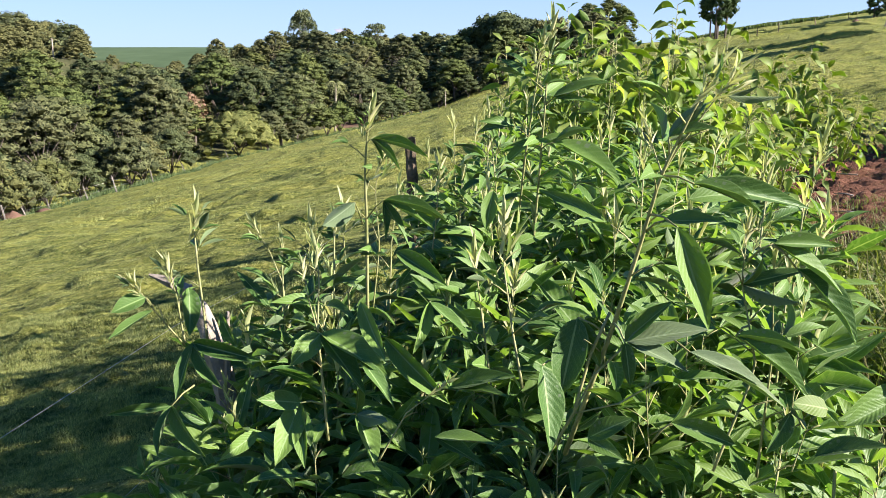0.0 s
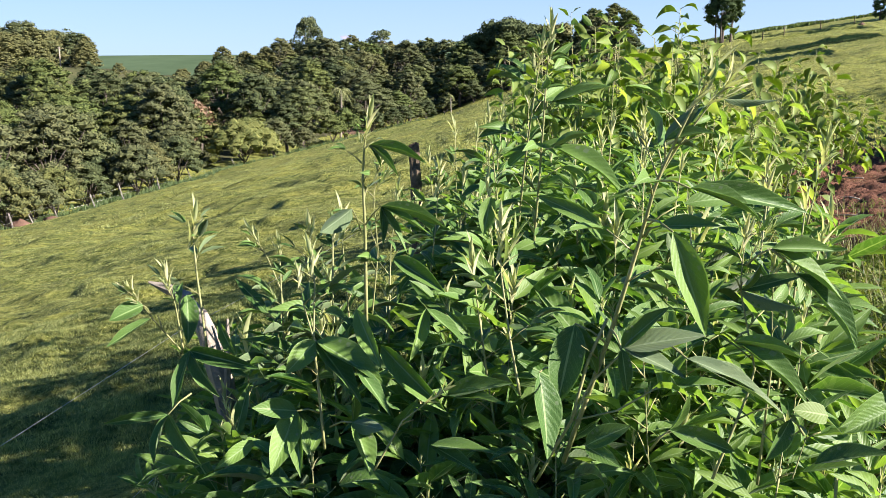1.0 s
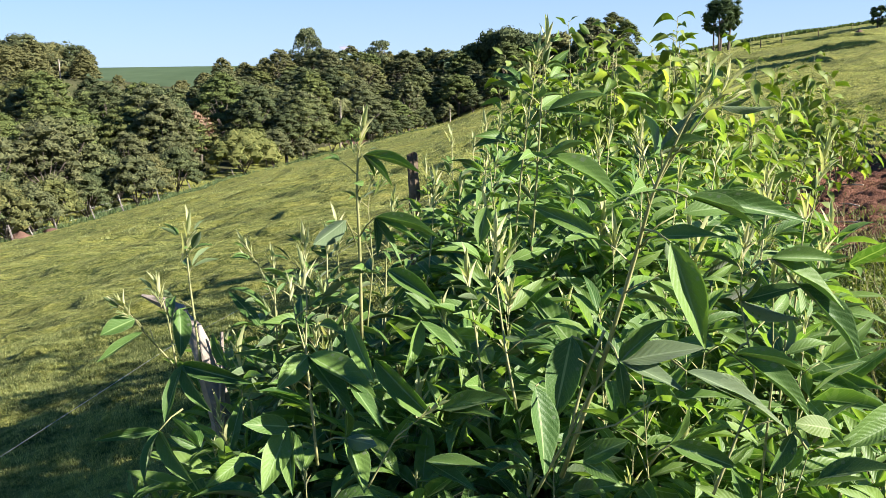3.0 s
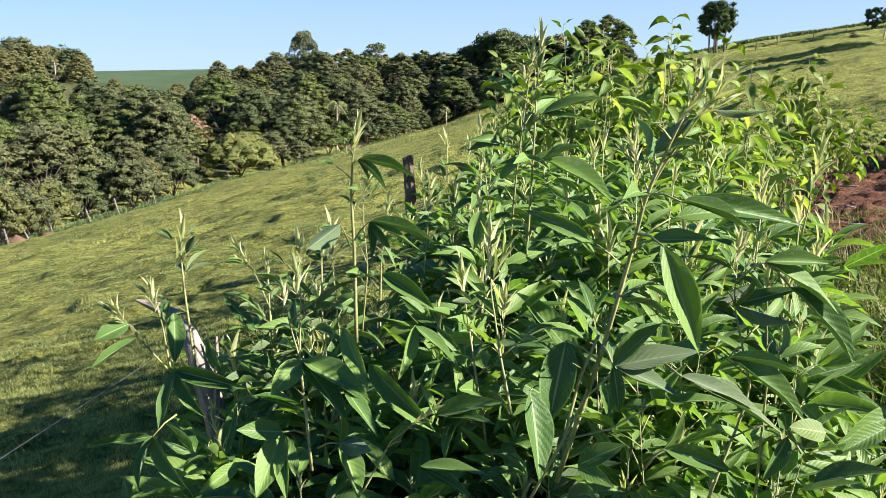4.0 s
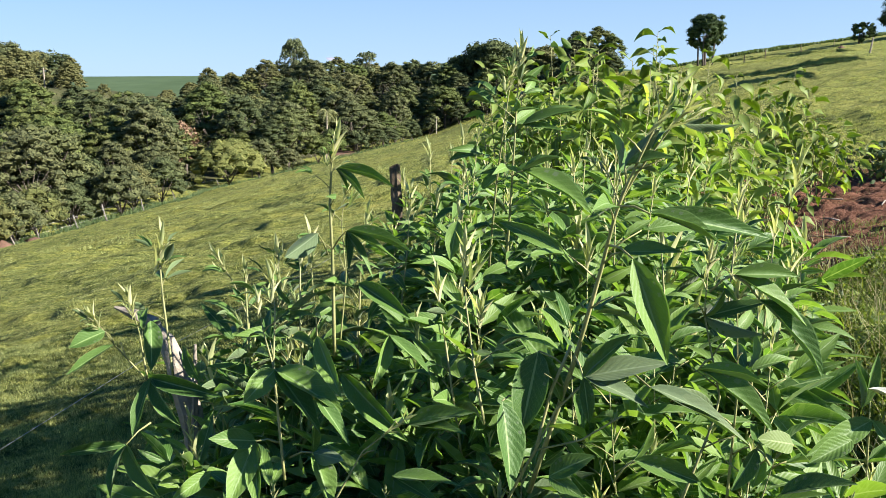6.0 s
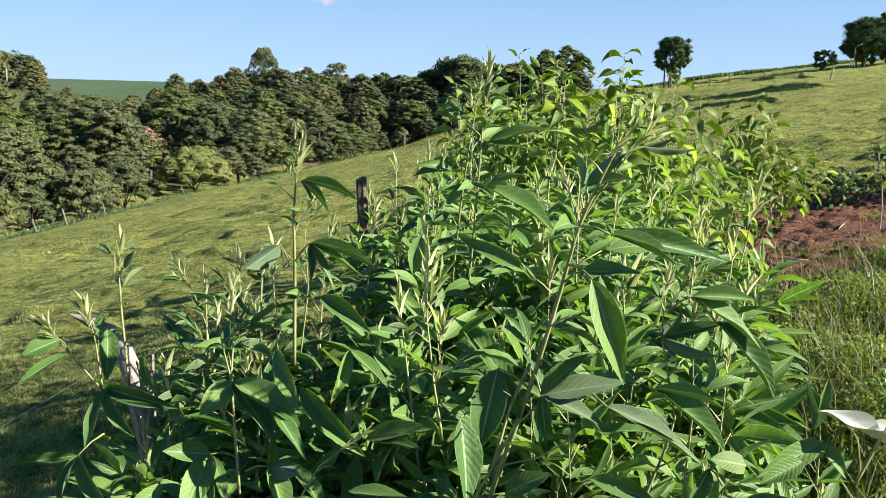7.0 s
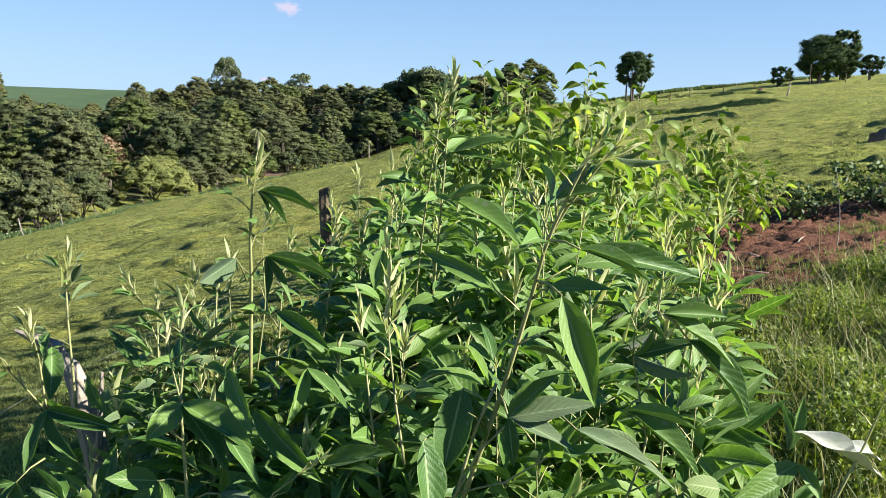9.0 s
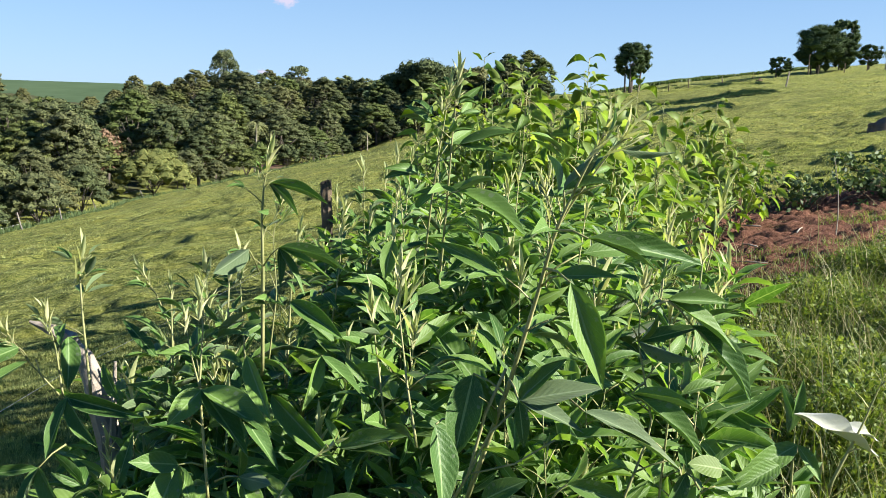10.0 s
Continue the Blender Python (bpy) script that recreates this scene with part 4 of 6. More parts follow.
def split_post():
    """A dead split post, bleached, that leans and ends in a long splinter bent aside."""
    x0, y0 = -0.50, 1.9
    z0 = gz(x0, y0)
    root = thing("split_fence_post", (x0, y0, z0), "bleached grey split fence post, leaning, with a broken top", "fence post", NEAR)
    line = [(0.0, 0.0, -0.25), (-0.005, 0, 0.55), (-0.017, 0, 0.893 - z0), (-0.024, 0, 0.956 - z0), (-0.040, 0, 1.025 - z0), (-0.058, 0, 1.08 - z0), (-0.074, 0, 1.127 - z0), (-0.094, 0, 1.160 - z0)]
    heap = Heap().add(*tube(line, [0.030, 0.029, 0.027, 0.026, 0.025, 0.023, 0.019, 0.010], 9, 0.35, 5))
    part("post", heap.mesh("post", [POST_PALE], False), root)
    part("splinter", Heap().add(*tube([(-0.080, 0, 1.130 - z0), (-0.100, 0, 1.168 - z0), (-0.138, 0, 1.188 - z0), (-0.184, 0.0, 1.205 - z0)], [0.012, 0.019, 0.014, 0.003], 7, 0.4, 6)).mesh("splinter", [POST_PALE], False), root)
    part("splinter", Heap().add(*tube([(-0.012, -0.02, 0.90 - z0), (-0.006, -0.02, 1.02 - z0), (-0.002, -0.015, 1.12 - z0)], [0.009, 0.009, 0.003], 6, 0.4, 7)).mesh("splinter", [POST_PALE], False), root)


split_post()
fence_post(-0.21, 6.0, 1.385, 0.038, POST_DARK, "dark weathered fence post with rough bark", (-0.02, 0), 4, NEAR, gnarl=0.36)
fence_post(0.62, 9.7, 1.20, 0.05, POST_DARK, "dark weathered fence post behind the shrubs", (0.02, 0), 5, NEAR)
for z in (0.97, 0.70):
    wire_line([(-1.25, -1.4, z + 0.06), (-0.37 - 0.33 * (z + 0.2), 2.27, z), (-0.25, 5.94, z - 0.1), (0.62, 9.64, z - 0.1)], 0.0006, "thin barbed fence wire stretched between the posts", NEAR)

FOOT = "fence along the wood"
r_ = random.Random(8)
LINE = [(-29.5, 48.5), (-27.5, 52), (-26.1, 56), (-23.1, 60), (-22.4, 72), (-20.0, 92), (-17.4, 106), (-15.7, 118), (-12.4, 125), (-3.5, 135)]
for k in range(19):
    u = k / 18 * (len(LINE) - 1)
    i = min(int(u), len(LINE) - 2)
    x = LINE[i][0] + (LINE[i + 1][0] - LINE[i][0]) * (u - i)
    y = LINE[i][1] + (LINE[i + 1][1] - LINE[i][1]) * (u - i)
    fence_post(x + r_.uniform(-0.4, 0.4), y, r_.uniform(0.9, 1.3), 0.05, POST_GREY, "leaning pale wooden fence post below the pasture", (r_.uniform(-0.55, 0.05), r_.uniform(-0.1, 0.1)), 40 + k, FOOT)
for z in (0.45, 0.9):
    wire_line([(x - 0.2 * z, y, gz(x, y) + z) for x, y in LINE], 0.004, "thin wire of the fence along the wood", FOOT, 0.03)
RIDGE = "posts on the upper pasture"
for k, (x, y, h, lean) in enumerate(((40.5, 80, 1.4, 0.15), (46.5, 121, 1.4, 0.0), (52, 122, 1.3, -0.1), (57, 123, 1.3, 0.05), (64.5, 121, 3.0, 0.0), (66.5, 122, 1.3, 0.1), (61, 96, 2.6, -0.03), (42.5, 118, 1.2, 0.0), (70.0, 121, 1.4, 0.05), (73.5, 121, 1.4, 0.0), (77.0, 121, 1.4, 0.0))):
    fence_post(x, y, h, 0.07, POST_PALE if k == 0 else POST_DARK, "weathered post standing in the upper pasture", (lean, 0), 60 + k, RIDGE)


def earth_mound(x, y, w, h, seed, mat, label):
    rnd = np.random.default_rng(seed)
    verts, faces = [], []
    for k in range(7):
        u = k / 6
        for i in range(14):
            a = 2 * math.pi * i / 14
            s = w * (1 - u ** 1.6) * (1 + 0.18 * rnd.normal())
            verts.append((s * math.cos(a), s * math.sin(a) * 0.8, h * u ** 0.8 * (1 + 0.08 * rnd.normal()) - 0.15 * (k == 0)))
    for k in range(6):
        for i in range(14):
            j = (i + 1) % 14
            faces.append((k * 14 + i, k * 14 + j, k * 14 + 14 + j, k * 14 + 14 + i))
    ob = new("earth_mound", mesh_of("earth_mound", verts, faces, [mat], None, True))
    ob.matrix_basis = Matrix.Translation((x, y, gz(x, y)))
    return tagged(ob, label, "mound")


earth_mound(44.9, 95, 0.55, 0.5, 1, MOUND, "orange termite mound in the pasture")
earth_mound(13.5, 21.0, 0.5, 0.38, 2, DARK_MOUND, "dark earth mound in the pasture grass")
earth_mound(-27.3, 52.6, 0.8, 0.55, 3, MOUND, "reddish earth mound by the fence")
earth_mound(-25.9, 54.0, 0.65, 0.35, 4, MOUND, "low reddish earth heap by the fence")


def utility_pole(x, y, top):
    z = gz(x, y)
    root = thing("utility_pole", (x, y, z), "pale concrete utility pole standing among the trees", "pole")
    h = Heap().add(*tube([(0, 0, -0.3), (0, 0, top - z)], [0.17, 0.11], 8))
    part("pole", h.mesh("pole", [POST_PALE]), root)
    part("crossarm", Heap().add(*tube([(-0.8, 0, top - z - 0.4), (0.8, 0, top - z - 0.4)], [0.06, 0.06], 6)).mesh("crossarm", [POST_DARK]), root)


utility_pole(-79.3, 175, 9.7)

# ---- leaves of the near shrubs ----
def leaf_blade(width, fold, curl, twist, wave, rows=8, peak=0.72, thick=0.006, us=(-1.0, -0.5, 0.0, 0.5, 1.0)):
    """A leaf one unit long along +y, upper face towards +z: midrib, two halves, an upper and a lower skin. Vertices, faces, slots, uvs."""
    cols = len(us)
    rise, fall = (0.72, 1.12) if peak > 0.71 else (0.42, 0.80)      # lance-shaped, or broad at the foot
    widest = rise / (rise + fall)
    top, uv = [], []
    for k in range(rows + 1):
        t = k / rows
        w = width * 0.5 * (t / widest) ** rise * ((1 - t) / (1 - widest)) ** fall + 0.003
        a = curl * t
        y = math.sin(a) / curl if abs(curl) > 1e-3 else t
        z = -(1 - math.cos(a)) / curl if abs(curl) > 1e-3 else 0.0
        for u in us:
            lift = fold * abs(u) * w + wave * w * math.sin(9 * t + 2.2 * u) * abs(u)
            sx, sz = u * w, lift
            b = twist * t
            top.append(Vector((sx * math.cos(b) - sz * math.sin(b), y + sz * math.sin(a), z + sx * math.sin(b) + sz * math.cos(b))))
            uv.append((0.5 + 0.5 * u, t))
    n = len(top)
    verts = top + [p - Vector((0, 0, thick)) for p in top]
    faces, slots = [], []
    for k in range(rows):
        for i in range(cols - 1):
            a = k * cols + i
            faces.append((a, a + 1, a + cols + 1, a + cols))
            slots.append(0)
    for f in list(faces):
        faces.append(tuple(n + q for q in reversed(f)))
        slots.append(1)
    return verts, faces, slots, uv + uv


def leaf_mesh(name, mats, *args, **kw):
    v, f, s, uv = leaf_blade(*args, **kw)
    return mesh_of(name, [tuple(p) for p in v], f, mats, s, True, uv)


_r = random.Random(3)
PEA_LEAVES = [leaf_mesh("pea_leaf", [PEA_TOP, PEA_UNDER], _r.uniform(0.21, 0.285), _r.uniform(0.30, 0.85), _r.uniform(0.0, 1.0), _r.uniform(-0.4, 0.4), _r.uniform(0.0, 0.18), rows=7, us=(-1.0, 0.0, 1.0)) for _ in range(14)]


def aim(p, way, up, size, roll=0.0):
    """A pose that lays a leaf's length along way with its upper face towards up."""
    y = Vector(way).normalized()
    z = Vector(up) - Vector(up).dot(y) * y
    z = z.normalized() if z.length > 1e-4 else y.orthogonal().normalized()
    x = y.cross(z)
    m = Matrix((x, y, z)).transposed().to_4x4()
    return Matrix.Translation(p) @ m @ Matrix.Rotation(roll, 4, "Y") @ Matrix.Scale(size, 4)


class Foliage:
    """Takes leaves: the first ones become objects of their own, the rest one joined mesh. Leaves that would hide a
    named leaf from the camera are left out.
    """

    def __init__(self, root, singles, low_shapes, mat, name="leaf"):
        self.root, self.left, self.low, self.mat, self.name = root, singles, low_shapes, mat, name
        self.single, self.rest, self.fresh = [], [], []

    def gather(self, stem):
        """The single leaves of one shoot become parts of its stem."""
        self.single.extend((stem, me, m) for me, m in self.fresh)
        self.fresh = []

    def add(self, me, m):
        if self.left > 0:
            self.left -= 1
            self.fresh.append((me, m))
        else:
            self.rest.append(m)

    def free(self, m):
        if not IN_SIGHT:
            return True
        named = np.array(IN_SIGHT)
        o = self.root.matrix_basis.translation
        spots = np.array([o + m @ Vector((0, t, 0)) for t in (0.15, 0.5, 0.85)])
        line = np.array(VIEW_SPOT) - named                      # from each named leaf towards the camera's place
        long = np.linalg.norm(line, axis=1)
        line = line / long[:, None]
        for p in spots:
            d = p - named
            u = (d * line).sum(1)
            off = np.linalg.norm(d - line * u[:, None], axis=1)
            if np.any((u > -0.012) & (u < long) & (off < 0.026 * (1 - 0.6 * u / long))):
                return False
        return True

    def close(self):
        for stem, me, m in self.single:
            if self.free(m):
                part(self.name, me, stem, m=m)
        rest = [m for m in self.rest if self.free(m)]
        v, f, uv, n = [], [], [], 0
        for k, m in enumerate(rest):
            pts, faces, uvs = self.low[k % len(self.low)]
            mm = np.array(m)
            f.append(faces + n)
            v.append(pts @ mm[:3, :3].T + mm[:3, 3])
            uv.append(uvs)
            n += len(pts)
        if v:
            part("foliage", mesh_of("foliage", np.concatenate(v), np.concatenate(f), [self.mat], None, True, np.concatenate(uv)), self.root, kind="stuff")


# about where the camera stands; leaves crossing its sightlines are dropped
VIEW_SPOT = (0.02, 0.02, 1.64)
IN_SIGHT, WAITING = [], []


def low_leaf(width, fold, curl, twist=0.0, rows=4, peak=0.72):
    """A lighter leaf, its midrib and both edges only, for the crowded mass."""
    v, f, s, uv = leaf_blade(width, fold, curl, twist, 0.0, rows=rows, peak=peak)
    keep = [k * 5 + i for k in range(rows + 1) for i in (0, 2, 4)]
    faces = [(k * 3 + i, k * 3 + i + 1, k * 3 + i + 4, k * 3 + i + 3) for k in range(rows) for i in (0, 1)]
    return np.array([tuple(v[k]) for k in keep]), np.array(faces), np.array([uv[k] for k in keep])


LOW_PEA = [low_leaf(0.25, 0.5, 0.6), low_leaf(0.22, 0.75, 0.9, 0.3), low_leaf(0.27, 0.35, 0.3, -0.3), low_leaf(0.23, 0.6, 0.1, 0.2), low_leaf(0.26, 0.8, 0.5, -0.2)]
LOW_MULB = [low_leaf(0.38, 0.5, 0.9, 0.2, 4), low_leaf(0.34, 0.8, 1.4, -0.3, 4), low_leaf(0.42, 0.3, 0.5, 0.1, 4)]


def bent(base, tip, bow, n=9):
    """Points along a shoot that rises from base and arcs over to tip."""
    base, tip = Vector(base), Vector(tip)
    c = base.lerp(tip, 0.45) + Vector(bow)
    return [base * (1 - u) ** 2 + c * 2 * u * (1 - u) + tip * u * u for u in (k / (n - 1) for k in range(n))]


def along(pts, u):
    s = u * (len(pts) - 1)
    k = min(int(s), len(pts) - 2)
    return pts[k].lerp(pts[k + 1], s - k), (pts[k + 1] - pts[k]).normalized()


DROOP = Vector((0.30, -0.05, -0.60))      # leaflets hang, blown a little down-wind


def bud(root, p, way, rnd, size=0.07, also=()):
    """The pale folded young leaves at a shoot's end, and those that open in the axils below it."""
    h = Heap()
    v, f, s, uv = leaf_blade(0.15, 0.8, 0.3, 0.2, 0.05, rows=4, us=(-1.0, 0.0, 1.0))
    v, f = v[:len(v) // 2], f[:len(f) // 2]
    for p, way, size in ((p, way, size), *also):
        flat = way.cross(Vector((0, 0, 1)))
        flat = flat.normalized() if flat.length > 0.05 else Vector((1, 0, 0))
        other = way.cross(flat)
        a0 = rnd.uniform(0, 6.28)
        for k in range(6):
            a = a0 + 2.4 * k
            out = flat * math.cos(a) + other * math.sin(a)
            spread = 0.03 + 0.055 * k + rnd.normal(0, 0.05)
            m = aim(p - way * size * 0.11 * k, way + out * spread, -out + way * 0.2, size * rnd.uniform(0.55, 1.25))
            h.add([m @ q for q in v], f)
    part("young_leaves", h.mesh("young_leaves", [PEA_BUD]), root, "pale silvery folded young leaves")


def pea_shoot(root, fol, pts, rnd, radius=0.006, leafy=(0.35, 0.95), spacing=0.0245, leaf=0.138, mesh_pick=PEA_LEAVES, tip_bud=0.05, sweep=DROOP, first=0.35):
    n = len(pts)
    v, f = tube(pts, [radius * (1 - 0.75 * k / (n - 1)) for k in range(n)], 6)
    h = Heap().add(v, f)
    length = sum((b - a).length for a, b in zip(pts, pts[1:]))
    # shade put into the tilt: blades to the left face off the sun, darker
    sun_tilt = max(0.0, min(1.0, (root.matrix_basis.translation.x + 0.3) / 0.5))
    turn = Vector((0.38 * sun_tilt - 0.1, -0.30 * sun_tilt, 1))
    a0 = rnd.uniform(0, 6.28)
    count = int(length * (leafy[1] - leafy[0]) / spacing)
    for k in range(count):
        u = leafy[1] - (leafy[1] - leafy[0]) * (k + rnd.random() * 0.5) / max(count, 1)
        p, way = along(pts, u)
        w = a0 + 2.4 * k
        side = (Vector((math.cos(w), math.sin(w), 0)) + way * 0.75).normalized()
        grown = min(1.0, first + 0.14 * k)
        pet = 0.045 * grown * rnd.uniform(0.7, 1.3)
        end = p + side * pet
        h.add(*tube([p, p.lerp(end, 0.5) + Vector((0, 0, 0.002)), end], [0.0015, 0.0011, 0.001], 3))
        young = max(0.0, 1 - k / 7)
        hang = (side + Vector((0, 0, 0.45)) * young + sweep * (1 - young) * rnd.uniform(0.35, 1.3)).normalized()
        cross = hang.cross(Vector((0, 0, 1)))
        cross = cross.normalized() if cross.length > 0.05 else Vector((1, 0, 0))
        up = turn + side * 0.45 + Vector((rnd.normal(0, 0.3), rnd.normal(0, 0.3), 0))      # blades tilted by turn
        for sgn, s in ((0, 1.0), (-1, 0.86), (1, 0.86)):
            if sgn and rnd.random() < 0.06:
                continue
            d = hang + cross * sgn * (0.95 - 0.4 * young) + Vector((0, 0, -0.2 * abs(sgn)))
            size = leaf * grown * s * rnd.uniform(0.8, 1.15)
            fol.add(mesh_pick[int(rnd.integers(0, len(mesh_pick)))], aim(end + d.normalized() * 0.006, d, up + cross * sgn * 0.4, size, rnd.normal(0, 0.55)))
    stem = part("stem", h.mesh("stem", [STEM_GREEN]), root)
    fol.gather(stem)
    if tip_bud:
        side_shoots = []
        for k, u in enumerate((0.94, 0.86, 0.78, 0.70) if length > 0.7 else (0.86,)):
            if rnd.random() < 0.7:
                p, way = along(pts, u)
                w = a0 + 2.4 * k + 1.2
                lean = Vector((math.cos(w), math.sin(w), 0)) * rnd.uniform(0.3, 0.7)
                side_shoots.append((p + lean * 0.03, (way + lean).normalized(), tip_bud * rnd.uniform(0.55, 1.05)))
        bud(stem, pts[-1], (pts[-1] - pts[-2]).normalized(), rnd, tip_bud, side_shoots)
    return stem


def pea_shrub(x, y, shoots, seed, label, singles=290, extra=5, height=1.25, spread=0.28, leaf=0.138, low=0.3, tips=0.058):
    """A pigeon-pea shrub: named tall shoots (tip x, y, z) and some more between them, each with three-part leaves."""
    rnd = np.random.default_rng(seed)
    z = gz(x, y)
    sweep = Vector((0.10 + 1.05 * max(0.0, min(0.8, x + 0.15)), -0.16, -0.58))
    root = thing("pigeon_pea_shrub", (x, y, z), label, "shrub", "row of leafy shrubs")
    fol = Foliage(root, singles, LOW_PEA, PEA_MIX)
    for tx, ty, tz in shoots:
        b = (rnd.normal(0, 0.04), rnd.normal(0, 0.04), -0.03)
        t = Vector((tx - x, ty - y, tz - z))
        pea_shoot(root, fol, bent(b, t, (0.12 * (t.x - b[0]), 0.12 * (t.y - b[1]), 0.05)), rnd, 0.006, (low + 0.1, 0.95), leaf=leaf, sweep=sweep)
    for k in range(extra):
        w = 2.4 * k + seed
        out = spread * math.sqrt((k + 0.6) / max(extra, 1))
        t = Vector((out * math.cos(w), out * math.sin(w), height * rnd.uniform(0.78, 1.0)))
        b = (rnd.normal(0, 0.04), rnd.normal(0, 0.04), -0.03)
        pea_shoot(root, fol, bent(b, t, (0.35 * t.x, 0.35 * t.y, 0.0)), rnd, 0.0033, (low, 0.99), leaf=leaf, tip_bud=tips * rnd.uniform(0.7, 1.3), sweep=sweep, first=0.6)
    WAITING.append(fol)
    return root


PEA = "green pigeon-pea shrub with lance-shaped leaves"
FRONT_MID = pea_shrub(0.08, 1.20, [], 101, PEA, extra=11, height=1.10, spread=0.28, tips=0.04, leaf=0.125)
LEANING = pea_shrub(0.24, 1.22, [(0.05, 1.35, 1.36)], 102, PEA + ", one leaning shoot", extra=11, height=1.17, spread=0.26, singles=240, tips=0.04, leaf=0.115)
RIGHT = pea_shrub(0.40, 1.20, [], 103, PEA + ", sweeping towards the weeds", extra=11, height=1.05, spread=0.22, singles=290, leaf=0.112)
STRAIGHT = pea_shrub(-0.17, 1.62, [], 104, PEA + ", one straight tall shoot", extra=9, height=1.30, spread=0.28)
POST_SIDE = pea_shrub(-0.44, 2.15, [], 105, PEA + ", beside the fence post", extra=9, height=1.22, spread=0.24)
pea_shrub(-0.29, 1.62, [(-0.32, 1.62, 1.33), (-0.22, 1.66, 1.36)], 118, PEA, extra=10, height=1.34, spread=0.2, singles=200, leaf=0.12)
FRONT_LEFT = pea_shrub(-0.25, 1.30, [], 106, PEA + ", shaded low branches", extra=10, height=1.14, spread=0.26, tips=0.03, leaf=0.140)
pea_shrub(-0.42, 1.45, [], 115, PEA, extra=9, height=1.06, spread=0.22, singles=150, tips=0.03, leaf=0.140)
pea_shrub(0.20, 1.70, [(0.10, 1.9, 1.42)], 107, PEA, extra=10, height=1.32, spread=0.3)
pea_shrub(0.52, 1.62, [(0.5, 1.7, 1.38)], 108, PEA, extra=10, height=1.16, spread=0.26)
TALL = pea_shrub(0.28, 2.1, [(0.12, 2.3, 1.56), (0.45, 2.3, 1.52)], 109, PEA + ", tallest pale-tipped shoots", extra=9, height=1.40, singles=200)
pea_shrub(0.46, 1.98, [(0.37, 2.0, 1.51), (0.45, 1.9, 1.47), (0.56, 2.0, 1.46), (0.66, 2.05, 1.49), (0.30, 1.95, 1.52), (0.76, 1.95, 1.40), (0.5, 2.15, 1.54)], 129, PEA + ", many silvery young tips", extra=8, height=1.36, spread=0.3, singles=60, tips=0.085, leaf=0.125)
pea_shrub(-0.06, 2.2, [(0.05, 2.3, 1.40)], 110, PEA, extra=9, height=1.22, singles=150)
pea_shrub(0.06, 2.65, [(0.03, 2.6, 1.51), (0.10, 2.7, 1.49), (-0.05, 2.6, 1.42), (0.13, 2.5, 1.45), (0.18, 2.7, 1.55)], 130, PEA + ", pale tips behind the fence post", extra=7, height=1.34, spread=0.2, singles=40, tips=0.085, leaf=0.12)
pea_shrub(0.75, 2.2, [(0.8, 2.1, 1.44), (0.98, 2.34, 1.26), (1.01, 2.24, 1.23)], 111, PEA, extra=9, height=1.26, singles=150)
pea_shrub(0.27, 3.0, [(0.14, 3.0, 1.50), (0.3, 3.1, 1.58)], 112, PEA, extra=10, height=1.40, singles=60, spread=0.26)
pea_shrub(0.65, 3.1, [(0.7, 3.0, 1.55)], 113, PEA, extra=10, height=1.42, singles=60, spread=0.4)
# these two are added to close a gap in the row's shadow
pea_shrub(0.46, 3.8, [], 116, PEA, extra=9, height=1.40, singles=0, spread=0.32)
pea_shrub(0.95, 3.9, [], 117, PEA, extra=9, height=1.30, singles=0, spread=0.4)
pea_shrub(1.1, 3.1, [], 114, PEA, extra=8, height=1.05, singles=60, spread=0.35)
pea_shrub(0.52, 1.42, [(0.61, 1.58, 1.47), (0.66, 1.53, 1.43), (0.67, 1.48, 1.37), (0.58, 1.38, 1.33)], 119, PEA + ", long leaves sweeping over the weeds", extra=0, singles=220, leaf=0.12)

for x, y, h, n, lf, seed in ((0.32, 1.50, 1.36, 10, 0.14, 121), (0.02, 1.48, 1.20, 9, 0.15, 122), (0.47, 1.20, 1.12, 11, 0.112, 123), (-0.10, 1.30, 1.10, 9, 0.15, 124), (0.26, 1.06, 1.08, 11, 0.110, 125), (0.62, 1.36, 1.08, 10, 0.118, 126), (0.45, 1.16, 1.30, 8, 0.110, 127)):
    pea_shrub(x, y, [], seed, PEA + " crowding its neighbours", extra=n, height=h, spread=0.25 if h < 1.25 else 0.18, singles=0, leaf=lf, tips=0.025, low=0.4)

# the shoots and leaves that stand out from the mass
SUNNY, SHADY, TURNED, FLAT = (0.50, -0.55, 0.65), (-0.15, -0.80, 0.55), (-0.35, 0.75, -0.62), (0.25, -0.45, 0.85)
# underside colour on both faces, in place of light on turned leaves
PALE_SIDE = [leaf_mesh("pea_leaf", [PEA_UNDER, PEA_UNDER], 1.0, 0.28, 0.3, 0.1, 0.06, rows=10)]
DEEP = (-0.45, -0.75, 0.40)
BROAD = [leaf_mesh("pea_leaf", [PEA_TOP, PEA_UNDER], 1.0, fold, curl, tw, 0.06, rows=10) for fold, curl, tw in ((0.34, 0.25, 0.1), (0.42, 0.5, -0.15), (0.26, 0.1, 0.2), (0.5, 0.35, 0.0))]
FOLDED = [leaf_mesh("pea_leaf", [PEA_TOP, PEA_UNDER], 1.0, 0.32, 0.3, 0.1, 0.06, rows=10)]
lr = random.Random(12)


